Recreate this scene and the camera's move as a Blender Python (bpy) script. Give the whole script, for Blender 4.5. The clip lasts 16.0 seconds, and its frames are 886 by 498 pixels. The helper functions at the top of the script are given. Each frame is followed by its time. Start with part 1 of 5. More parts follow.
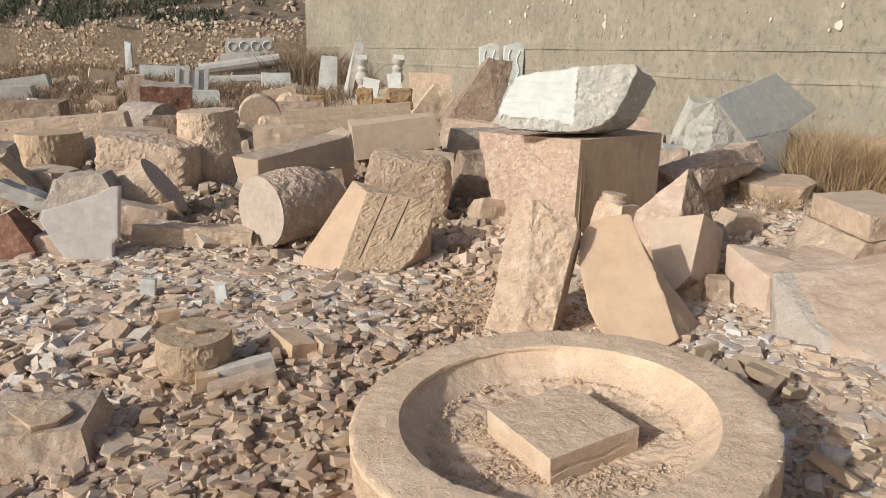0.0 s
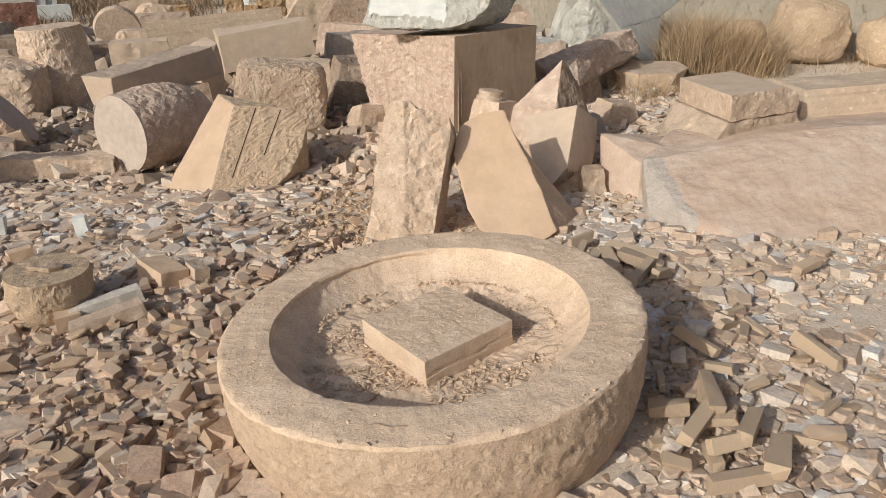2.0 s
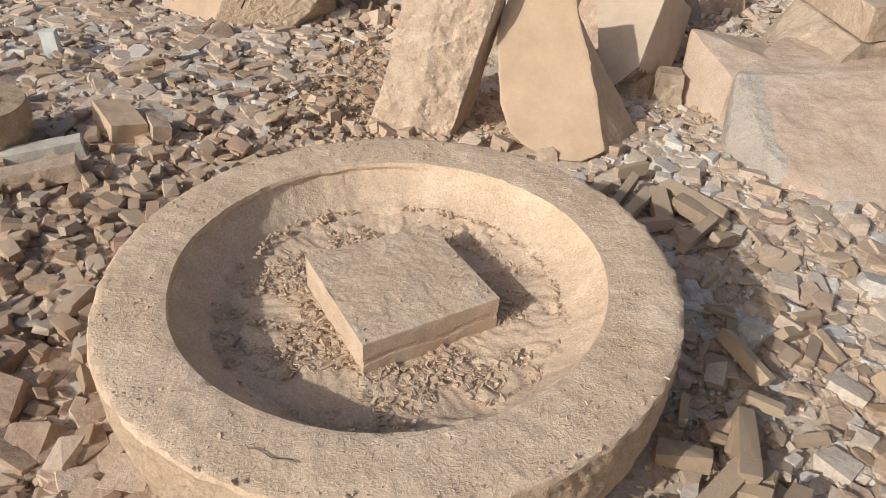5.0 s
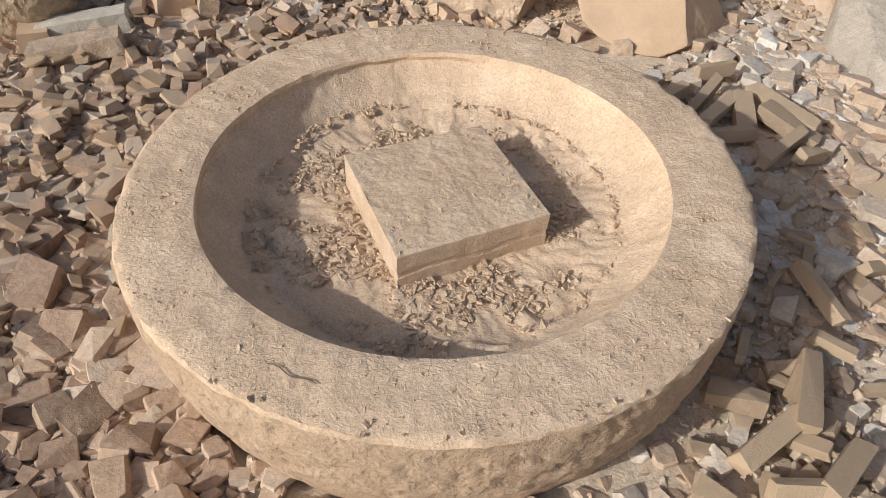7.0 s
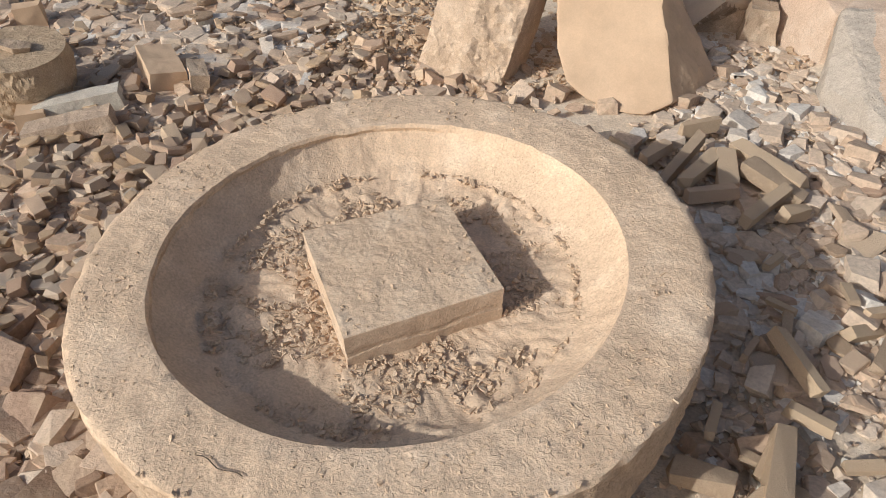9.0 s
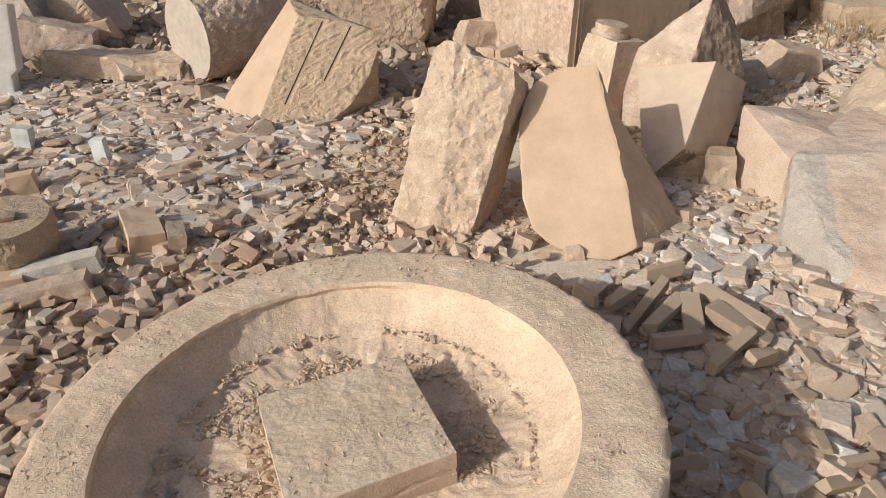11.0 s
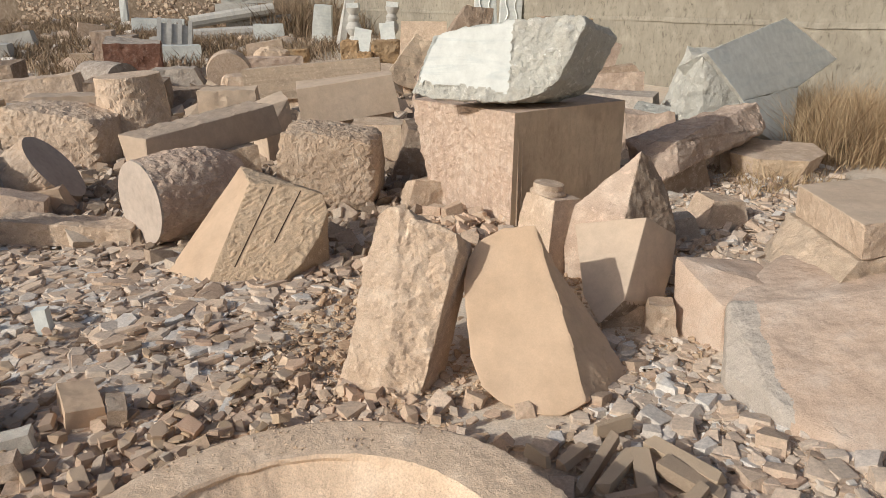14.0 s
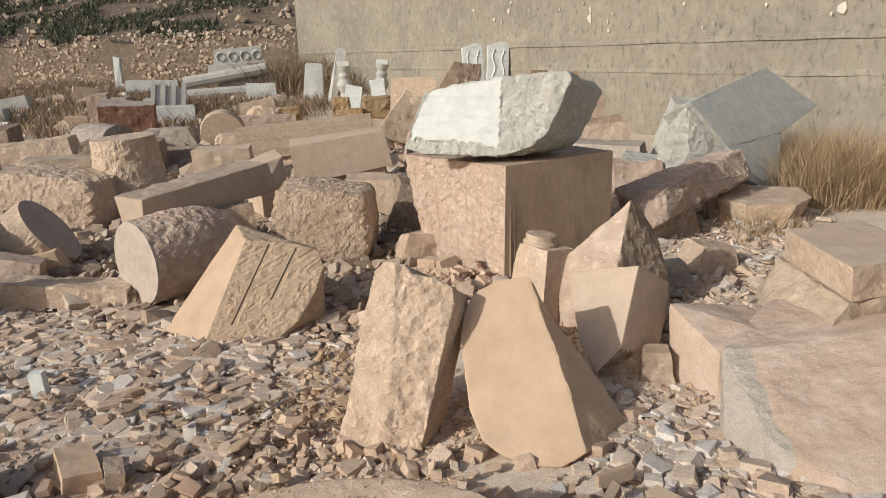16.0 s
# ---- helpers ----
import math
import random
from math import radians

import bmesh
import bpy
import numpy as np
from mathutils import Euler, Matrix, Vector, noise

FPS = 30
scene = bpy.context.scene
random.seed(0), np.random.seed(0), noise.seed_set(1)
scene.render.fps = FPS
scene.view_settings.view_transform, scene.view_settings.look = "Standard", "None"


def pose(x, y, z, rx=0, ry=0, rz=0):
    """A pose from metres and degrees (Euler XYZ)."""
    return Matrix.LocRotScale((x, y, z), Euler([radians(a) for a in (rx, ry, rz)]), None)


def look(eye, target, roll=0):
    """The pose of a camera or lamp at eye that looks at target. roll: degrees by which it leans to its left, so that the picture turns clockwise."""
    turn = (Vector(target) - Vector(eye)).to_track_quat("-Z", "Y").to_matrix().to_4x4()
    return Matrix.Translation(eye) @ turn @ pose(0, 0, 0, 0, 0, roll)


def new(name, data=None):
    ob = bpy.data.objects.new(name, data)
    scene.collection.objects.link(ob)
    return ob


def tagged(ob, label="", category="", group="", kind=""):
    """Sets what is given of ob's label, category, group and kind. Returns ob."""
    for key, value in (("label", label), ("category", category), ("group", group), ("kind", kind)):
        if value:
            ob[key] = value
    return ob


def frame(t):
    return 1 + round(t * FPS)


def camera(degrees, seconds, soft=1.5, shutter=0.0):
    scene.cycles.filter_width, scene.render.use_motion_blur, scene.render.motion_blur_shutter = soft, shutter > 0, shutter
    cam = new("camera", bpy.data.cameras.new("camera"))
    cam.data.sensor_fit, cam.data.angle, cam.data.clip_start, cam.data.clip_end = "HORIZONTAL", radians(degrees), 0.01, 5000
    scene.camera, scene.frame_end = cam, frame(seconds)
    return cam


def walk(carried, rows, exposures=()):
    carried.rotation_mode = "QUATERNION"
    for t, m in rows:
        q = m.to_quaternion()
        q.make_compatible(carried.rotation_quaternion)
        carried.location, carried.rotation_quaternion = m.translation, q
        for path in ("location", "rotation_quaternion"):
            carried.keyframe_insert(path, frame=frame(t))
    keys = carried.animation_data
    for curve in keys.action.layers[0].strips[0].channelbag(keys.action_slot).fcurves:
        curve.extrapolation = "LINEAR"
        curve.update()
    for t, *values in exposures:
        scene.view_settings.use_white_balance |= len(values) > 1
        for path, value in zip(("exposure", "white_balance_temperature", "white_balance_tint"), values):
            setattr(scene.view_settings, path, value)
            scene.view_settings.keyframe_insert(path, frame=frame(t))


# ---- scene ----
cam = camera(63.5, 16.0, soft=0.5)
PATH = [
    (0, (0.471, 0.009, 1.522), (0.087, 1.898, 0.988), 0.7),
    (0.5, (0.482, 0.017, 1.516), (0.154, 1.907, 0.949), 0.7),
    (1, (0.495, 0.028, 1.507), (0.233, 1.913, 0.893), 0.4),
    (1.5, (0.536, 0.05, 1.482), (0.39, 1.921, 0.789), 0.2),
    (2, (0.582, 0.104, 1.482), (0.477, 1.945, 0.708), -1.4),
    (2.5, (0.668, 0.199, 1.471), (0.583, 2.021, 0.651), -1.8),
    (3, (0.751, 0.299, 1.458), (0.648, 2.098, 0.59), -1.0),
    (3.5, (0.787, 0.384, 1.452), (0.619, 2.143, 0.515), -1.5),
    (4, (0.789, 0.489, 1.433), (0.606, 2.221, 0.449), 0.1),
    (4.5, (0.756, 0.684, 1.429), (0.585, 2.359, 0.351), 4.0),
    (5, (0.709, 0.814, 1.432), (0.497, 2.434, 0.279), 6.6),
    (5.2, (0.694, 0.833, 1.423), (0.446, 2.406, 0.213), 7.2),
    (7.3, (0.737, 0.984, 1.397), (0.428, 2.36, -0.021), 6.7),
    (7.5, (0.757, 0.997, 1.405), (0.446, 2.386, 0.0), 6.6),
    (8, (0.791, 1.021, 1.42), (0.436, 2.423, 0.038), 4.4),
    (8.2, (0.809, 1.034, 1.427), (0.434, 2.434, 0.049), 3.9),
    (10.3, (0.958, 1.119, 1.468), (0.429, 2.65, 0.294), 1.1),
    (10.5, (0.967, 1.126, 1.475), (0.439, 2.682, 0.334), 0.8),
    (11, (0.983, 1.139, 1.501), (0.451, 2.766, 0.468), -0.2),
    (11.5, (0.994, 1.138, 1.515), (0.466, 2.81, 0.553), -0.2),
    (12, (1.004, 1.144, 1.521), (0.501, 2.843, 0.594), -0.5),
    (12.5, (1.016, 1.147, 1.535), (0.524, 2.889, 0.682), -1.0),
    (13, (1.02, 1.148, 1.545), (0.556, 2.921, 0.744), -1.1),
    (13.5, (1.024, 1.144, 1.56), (0.57, 2.96, 0.855), -0.9),
    (14, (1.02, 1.147, 1.567), (0.556, 2.973, 0.896), -0.6),
    (14.5, (1.022, 1.147, 1.575), (0.545, 2.982, 0.938), -0.8),
    (15, (1.024, 1.135, 1.581), (0.538, 2.979, 0.978), -1.0),
    (15.5, (1.029, 1.127, 1.582), (0.544, 2.979, 1.001), -2.1),
    (16, (1.021, 1.114, 1.59), (0.567, 2.986, 1.053), -1.9),
]
EXPOSURES = ((0.0, -0.17), (2.0, -0.24), (4.5, -0.23), (7.5, -0.16), (10.5, -0.13), (12.5, -0.17), (14.0, -0.26), (16.0, -0.28))
walk(cam, [(t, look(eye, target, roll)) for t, eye, target, roll in PATH], EXPOSURES)

# ---- light ----
SUN_DIR = Vector((-0.592, -0.672, 0.445)).normalized()
world = bpy.data.worlds.new("sky")
scene.world = world
world.use_nodes = True
wn = world.node_tree.nodes
sky = wn.new("ShaderNodeTexSky")
sky.sky_type = "NISHITA"
sky.sun_disc = False
sky.sun_elevation = math.asin(SUN_DIR.z)
sky.sun_rotation = math.atan2(SUN_DIR.x, SUN_DIR.y)
sky.dust_density = 4.0
world.node_tree.links.new(sky.outputs[0], wn["Background"].inputs[0])
wn["Background"].inputs[1].default_value = 0.102
sun = new("sun", bpy.data.lights.new("sun", "SUN"))
sun.data.energy = 3.3
sun.data.angle = radians(0.8)
sun.data.color = (1.0, 0.965, 0.89)
sun.matrix_basis = look(SUN_DIR * 40, (0, 0, 0))


# ---- materials ----
def node(nt, kind, **values):
    n = nt.nodes.new("ShaderNode" + kind)
    for key, value in values.items():
        n.inputs[key.replace("_", " ")].default_value = value
    return n


def mix(nt, fac, a, b, blend="MIX"):
    n = nt.nodes.new("ShaderNodeMix")
    n.data_type, n.blend_type = "RGBA", blend
    for k, v in ((0, fac), (6, a), (7, b)):
        if isinstance(v, bpy.types.NodeSocket):
            nt.links.new(v, n.inputs[k])
        else:
            n.inputs[k].default_value = (*v, 1) if isinstance(v, tuple) else v
    return n.outputs[2]


def ramp(nt, fac, stops):
    n = nt.nodes.new("ShaderNodeValToRGB")
    nt.links.new(fac, n.inputs[0])
    el = n.color_ramp.elements
    while len(el) < len(stops):
        el.new(0.5)
    for e, (p, c) in zip(el, stops):
        e.position, e.color = p, (*c, 1)
    return n.outputs[0]


def grey(v):
    return (v, v, v)


def stone_mat(name, a, b, c=None, coarse=2.5, fine=45.0, bump=0.35, rough=0.9, strata=0.0, axis=(0, 0, 1), vary=0.12, gloss=0.15, vein=None, blotch=1.0, flakes=0.0):
    """Stone: two body colours in patches, speckle, stains, optional bedding and veins."""
    m = bpy.data.materials.new(name)
    m.use_nodes = True
    nt = m.node_tree
    bs = nt.nodes["Principled BSDF"]
    tc = nt.nodes.new("ShaderNodeTexCoord")
    info = nt.nodes.new("ShaderNodeObjectInfo")
    off = nt.nodes.new("ShaderNodeVectorMath")
    off.operation = "MULTIPLY_ADD"
    nt.links.new(info.outputs["Random"], off.inputs[0])
    off.inputs[1].default_value = (17, 31, 23)
    nt.links.new(tc.outputs["Object"], off.inputs[2])
    co = off.outputs[0]

    def tex(kind, scale, **kw):
        n = node(nt, kind, Scale=scale, **kw)
        nt.links.new(co, n.inputs["Vector"])
        return n

    big = tex("TexNoise", coarse, Detail=5.0, Roughness=0.6)
    mid = tex("TexNoise", coarse * 5, Detail=6.0, Roughness=0.65)
    grit = tex("TexNoise", fine * 4, Detail=3.0, Roughness=0.7)
    col = mix(nt, ramp(nt, big.outputs[0], [(0.38, grey(0)), (0.62, grey(1))]), a, b)
    if c:
        col = mix(nt, ramp(nt, mid.outputs[0], [(0.50, grey(0)), (0.68, grey(0.75))]), col, c)
    if strata:
        mp = nt.nodes.new("ShaderNodeMapping")
        mp.inputs["Scale"].default_value = [0.6 + 9 * abs(v) for v in axis]
        nt.links.new(co, mp.inputs["Vector"])
        bed = node(nt, "TexNoise", Scale=2.2, Detail=4.0, Roughness=0.6, Distortion=0.6)
        nt.links.new(mp.outputs[0], bed.inputs["Vector"])
        col = mix(nt, strata, col, ramp(nt, bed.outputs[0], [(0.34, tuple(0.72 * v for v in a)), (0.5, b), (0.66, tuple(min(1, 1.18 * v) for v in a))]))
    if vein:
        mp = nt.nodes.new("ShaderNodeMapping")
        mp.inputs["Scale"].default_value = (0.7, 0.7, 5.0)
        nt.links.new(co, mp.inputs["Vector"])
        vn = node(nt, "TexNoise", Scale=2.0, Detail=6.0, Roughness=0.6, Distortion=1.2)
        nt.links.new(mp.outputs[0], vn.inputs["Vector"])
        col = mix(nt, ramp(nt, vn.outputs[0], [(0.52, grey(0)), (0.62, grey(0.6)), (0.7, grey(0))]), col, vein)
    col = mix(nt, 1.0, col, ramp(nt, grit.outputs[0], [(0.3, grey(0.80 if bump > 0.2 else 0.94)), (0.7, grey(1.13 if bump > 0.2 else 1.04))]), "MULTIPLY")
    col = mix(nt, 1.0, col, ramp(nt, mid.outputs[0], [(0.3, grey(0.86)), (0.7, grey(1.08))]), "MULTIPLY")
    scuff = tex("TexNoise", coarse * 9, Detail=9.0, Roughness=0.72, Distortion=0.4)
    if bump > 0.2:
        pale = tuple(min(0.78, v * (1 + 0.22 * blotch) + 0.05 * blotch) for v in b)
        col = mix(nt, ramp(nt, scuff.outputs[0], [(0.56, grey(0)), (0.64, grey(0.75))]), col, pale)
        col = mix(nt, ramp(nt, scuff.outputs[0], [(0.34, grey(0.6 * blotch)), (0.41, grey(0))]), col, tuple(v * 0.62 for v in a))
    if vary:
        col = mix(nt, 1.0, col, ramp(nt, info.outputs["Random"], [(0.0, (1 - vary, 1 - vary, 1 - vary * 0.9)), (1.0, (1 + vary * 0.6, 1 + vary * 0.55, 1 + vary * 0.45))]), "MULTIPLY")
    nt.links.new(col, bs.inputs["Base Color"])
    bs.inputs["Roughness"].default_value = rough
    bs.inputs["Specular IOR Level"].default_value = gloss
    lump = tex("TexVoronoi", fine * 0.5)
    b1 = node(nt, "Bump", Strength=min(1.0, bump * 1.5), Distance=0.014)
    nt.links.new(mid.outputs[0], b1.inputs["Height"])
    b2 = node(nt, "Bump", Strength=bump, Distance=0.006)
    nt.links.new(lump.outputs["Distance"], b2.inputs["Height"])
    nt.links.new(b1.outputs[0], b2.inputs["Normal"])
    b25 = node(nt, "Bump", Strength=min(1.0, bump * 1.5), Distance=0.012)
    nt.links.new(scuff.outputs[0], b25.inputs["Height"])
    nt.links.new(b2.outputs[0], b25.inputs["Normal"])
    b3 = node(nt, "Bump", Strength=bump, Distance=0.003)
    nt.links.new(grit.outputs[0], b3.inputs["Height"])
    nt.links.new(b25.outputs[0], b3.inputs["Normal"])
    last = b3
    if bump >= 0.4:
        crease = node(nt, "TexNoise", Scale=coarse * 7, Detail=4.0, Roughness=0.55, Distortion=0.5)
        crease.noise_type = "RIDGED_MULTIFRACTAL"
        nt.links.new(co, crease.inputs["Vector"])
        last = node(nt, "Bump", Strength=min(1.0, bump * 0.9), Distance=0.010)
        nt.links.new(crease.outputs[0], last.inputs["Height"])
        nt.links.new(b3.outputs[0], last.inputs["Normal"])
    if flakes:
        before = last
        speck = tex("TexNoise", flakes, Detail=2.0, Roughness=0.5, Distortion=1.2)
        spread = tex("TexNoise", flakes * 0.12, Detail=3.0)
        crumb = mix(nt, 1.0, ramp(nt, speck.outputs[0], [(0.56, grey(0)), (0.60, grey(1))]), ramp(nt, spread.outputs[0], [(0.42, grey(0)), (0.6, grey(1))]), "MULTIPLY")
        last = node(nt, "Bump", Strength=0.6, Distance=0.002)
        nt.links.new(crumb, last.inputs["Height"])
        nt.links.new(before.outputs[0], last.inputs["Normal"])
    nt.links.new(last.outputs[0], bs.inputs["Normal"])
    return m


def chip_mat(name, stops, island=True, fine=70.0):
    """Broken stone: a colour for each piece, dusted and speckled."""
    m = bpy.data.materials.new(name)
    m.use_nodes = True
    nt = m.node_tree
    bs = nt.nodes["Principled BSDF"]
    if island:
        pick = nt.nodes.new("ShaderNodeNewGeometry").outputs["Random Per Island"]
    else:
        pick = nt.nodes.new("ShaderNodeObjectInfo").outputs["Random"]
    col = ramp(nt, pick, stops)
    tc = nt.nodes.new("ShaderNodeTexCoord")
    n1 = node(nt, "TexNoise", Scale=fine, Detail=5.0, Roughness=0.7)
    nt.links.new(tc.outputs["Object"], n1.inputs["Vector"])
    n2 = node(nt, "TexNoise", Scale=fine * 0.2, Detail=3.0)
    nt.links.new(tc.outputs["Object"], n2.inputs["Vector"])
    col = mix(nt, 1.0, col, ramp(nt, n1.outputs[0], [(0.3, grey(0.74)), (0.7, grey(1.16))]), "MULTIPLY")
    col = mix(nt, ramp(nt, n2.outputs[0], [(0.52, grey(0)), (0.75, grey(0.5))]), col, (0.60, 0.48, 0.36))
    nt.links.new(col, bs.inputs["Base Color"])
    bs.inputs["Roughness"].default_value = 0.92
    bs.inputs["Specular IOR Level"].default_value = 0.12
    b = node(nt, "Bump", Strength=0.7, Distance=0.006)
    nt.links.new(n1.outputs[0], b.inputs["Height"])
    nt.links.new(b.outputs[0], bs.inputs["Normal"])
    return m


BUFF = stone_mat("buff_sandstone", (0.55, 0.415, 0.30), (0.60, 0.465, 0.35), (0.63, 0.53, 0.42), bump=0.5)
BASIN = stone_mat("basin_sandstone", (0.69, 0.525, 0.385), (0.72, 0.555, 0.415), (0.73, 0.59, 0.46), coarse=2.0, fine=40.0, bump=0.30, vary=0.0, blotch=0.0, flakes=55.0)
BASINSIDE = stone_mat("picked_basin_side", (0.63, 0.47, 0.34), (0.67, 0.51, 0.375), (0.68, 0.55, 0.43), coarse=7.0, fine=60.0, bump=0.45, vary=0.0, blotch=0.0)
SAWN = stone_mat("sawn_sandstone", (0.63, 0.46, 0.32), (0.65, 0.49, 0.355), coarse=1.6, bump=0.10, strata=0.05, axis=(0.3, 0, 1))
PALE = stone_mat("pale_sandstone", (0.58, 0.445, 0.335), (0.62, 0.49, 0.385), (0.65, 0.55, 0.45), bump=0.55)
PINK = stone_mat("pink_sandstone", (0.54, 0.405, 0.32), (0.59, 0.465, 0.375), (0.64, 0.54, 0.45), coarse=2.0, bump=0.6)
ROCKPINK = stone_mat("pink_grey_rock", (0.66, 0.50, 0.385), (0.67, 0.54, 0.44), (0.68, 0.58, 0.49), coarse=1.3, bump=0.35, blotch=0.12, flakes=45.0)
SAWNPALE = stone_mat("pale_sawn_sandstone", (0.57, 0.45, 0.345), (0.61, 0.495, 0.39), coarse=2.2, bump=0.18, strata=0.05, axis=(0.3, 0, 1))
GREYROCK = stone_mat("pale_grey_rock", (0.56, 0.50, 0.435), (0.61, 0.55, 0.485), bump=0.5, blotch=0.3)
STRATA = stone_mat("bedded_sandstone", (0.55, 0.43, 0.32), (0.60, 0.49, 0.38), bump=0.35, strata=0.5, axis=(0, 0, 1))
SLAB = stone_mat("square_slab_stone", (0.66, 0.50, 0.365), (0.68, 0.53, 0.40), (0.69, 0.57, 0.45), bump=0.25, strata=0.04, axis=(0.02, 0.02, 2.4), vary=0.0, blotch=0.0, flakes=80.0)
BLOCK = stone_mat("pink_streaked_sandstone", (0.55, 0.405, 0.315), (0.61, 0.48, 0.385), (0.66, 0.57, 0.49), coarse=3.0, bump=0.45, strata=0.35, axis=(1, 0, 0))
OCHRE = stone_mat("ochre_rough_sandstone", (0.56, 0.425, 0.295), (0.61, 0.475, 0.34), (0.50, 0.37, 0.25), bump=0.6)
RED = stone_mat("red_sandstone", (0.22, 0.115, 0.085), (0.27, 0.14, 0.10), (0.36, 0.25, 0.20), bump=0.4)
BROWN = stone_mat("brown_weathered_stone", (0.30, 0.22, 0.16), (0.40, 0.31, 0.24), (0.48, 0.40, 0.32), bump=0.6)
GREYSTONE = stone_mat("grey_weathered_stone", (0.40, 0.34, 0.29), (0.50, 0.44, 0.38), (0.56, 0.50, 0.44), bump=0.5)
MARBLE = stone_mat("white_marble", (0.70, 0.73, 0.71), (0.65, 0.68, 0.66), None, bump=0.12, rough=0.7, vein=(0.55, 0.60, 0.60), gloss=0.3, vary=0.05)
MARBLE_ROUGH = stone_mat("rough_white_marble", (0.53, 0.525, 0.48), (0.61, 0.61, 0.56), (0.47, 0.45, 0.40), bump=0.7, gloss=0.2, vary=0.06)
MARBLE_GREY = stone_mat("grey_marble", (0.50, 0.49, 0.46), (0.55, 0.54, 0.51), None, bump=0.08, rough=0.75, vein=(0.44, 0.44, 0.43), vary=0.05)
ORANGE = stone_mat("orange_stone", (0.42, 0.27, 0.14), (0.48, 0.35, 0.22), bump=0.5)
BANKSTONE = stone_mat("bank_earth_and_stone", (0.145, 0.112, 0.083), (0.20, 0.158, 0.12), (0.29, 0.245, 0.20), coarse=1.2, bump=0.6)
PLATE = stone_mat("clouded_grey_white_marble", (0.58, 0.55, 0.53), (0.66, 0.63, 0.61), coarse=4.0, bump=0.08, rough=0.75, vary=0.0)
# sawn grey stone, its colour darkened to stand in for grazing-sun shade
GREYSAWN_SHADE = stone_mat("sawn_grey_sandstone_with_shade", (0.44, 0.375, 0.33), (0.49, 0.425, 0.375), coarse=4.0, bump=0.1)
BROWNSAWN = stone_mat("sawn_brown_sandstone", (0.54, 0.41, 0.29), (0.60, 0.47, 0.345), coarse=2.0, bump=0.12, strata=0.35, axis=(1, 1, 0.2))
CUT = stone_mat("dark_saw_cut", (0.05, 0.035, 0.025), (0.08, 0.055, 0.04), bump=0.1)
DUSTWHITE = stone_mat("chalky_patch", (0.72, 0.68, 0.60), (0.66, 0.60, 0.52), bump=0.3)
CHIPS = chip_mat("broken_sandstone", [(0.0, (0.46, 0.335, 0.245)), (0.12, (0.58, 0.435, 0.325)), (0.3, (0.65, 0.54, 0.44)), (0.45, (0.55, 0.40, 0.30)), (0.62, (0.65, 0.505, 0.375)), (0.8, (0.58, 0.42, 0.315)), (0.92, (0.68, 0.59, 0.50)), (1.0, (0.52, 0.40, 0.31))])
CHIPS_PALE = chip_mat("broken_marble_and_sandstone", [(0.0, (0.46, 0.34, 0.255)), (0.2, (0.59, 0.455, 0.35)), (0.45, (0.65, 0.545, 0.45)), (0.65, (0.58, 0.44, 0.335)), (0.82, (0.68, 0.61, 0.54)), (0.94, (0.72, 0.69, 0.65)), (1.0, (0.60, 0.53, 0.475))])
CHIPS_BROWN = chip_mat("broken_brown_sandstone", [(0.0, (0.24, 0.165, 0.12)), (0.3, (0.36, 0.255, 0.19)), (0.6, (0.42, 0.30, 0.23)), (0.85, (0.48, 0.37, 0.285)), (1.0, (0.33, 0.22, 0.165))])
CHIPS_FINE = chip_mat("sandstone_gravel", [(0.0, (0.46, 0.32, 0.22)), (0.3, (0.56, 0.41, 0.29)), (0.6, (0.60, 0.46, 0.33)), (0.85, (0.54, 0.375, 0.25)), (1.0, (0.63, 0.53, 0.42))], fine=120)
CHIPS_GREY = chip_mat("grey_stone_waste", [(0.0, (0.26, 0.20, 0.15)), (0.35, (0.42, 0.33, 0.26)), (0.7, (0.50, 0.40, 0.31)), (1.0, (0.58, 0.50, 0.42))])
CUBES = chip_mat("sawn_offcut_stone", [(0.0, (0.44, 0.32, 0.235)), (0.2, (0.60, 0.45, 0.31)), (0.4, (0.65, 0.52, 0.40)), (0.6, (0.53, 0.37, 0.28)), (0.75, (0.62, 0.47, 0.35)), (0.9, (0.67, 0.58, 0.49)), (1.0, (0.58, 0.42, 0.29))], island=False)
STICKS = chip_mat("tan_offcut_stone", [(0.0, (0.48, 0.37, 0.275)), (0.4, (0.60, 0.465, 0.335)), (0.75, (0.64, 0.50, 0.36)), (1.0, (0.58, 0.43, 0.32))], island=False)
CRUMBS = chip_mat("basin_crumbs", [(0.0, (0.60, 0.45, 0.325)), (0.5, (0.66, 0.50, 0.365)), (1.0, (0.70, 0.56, 0.43))], fine=160)


def straw_mat(name, stops):
    m = bpy.data.materials.new(name)
    m.use_nodes = True
    nt = m.node_tree
    bs = nt.nodes["Principled BSDF"]
    geo = nt.nodes.new("ShaderNodeNewGeometry")
    nt.links.new(ramp(nt, geo.outputs["Random Per Island"], stops), bs.inputs["Base Color"])
    bs.inputs["Roughness"].default_value = 0.8
    bs.inputs["Specular IOR Level"].default_value = 0.1
    return m


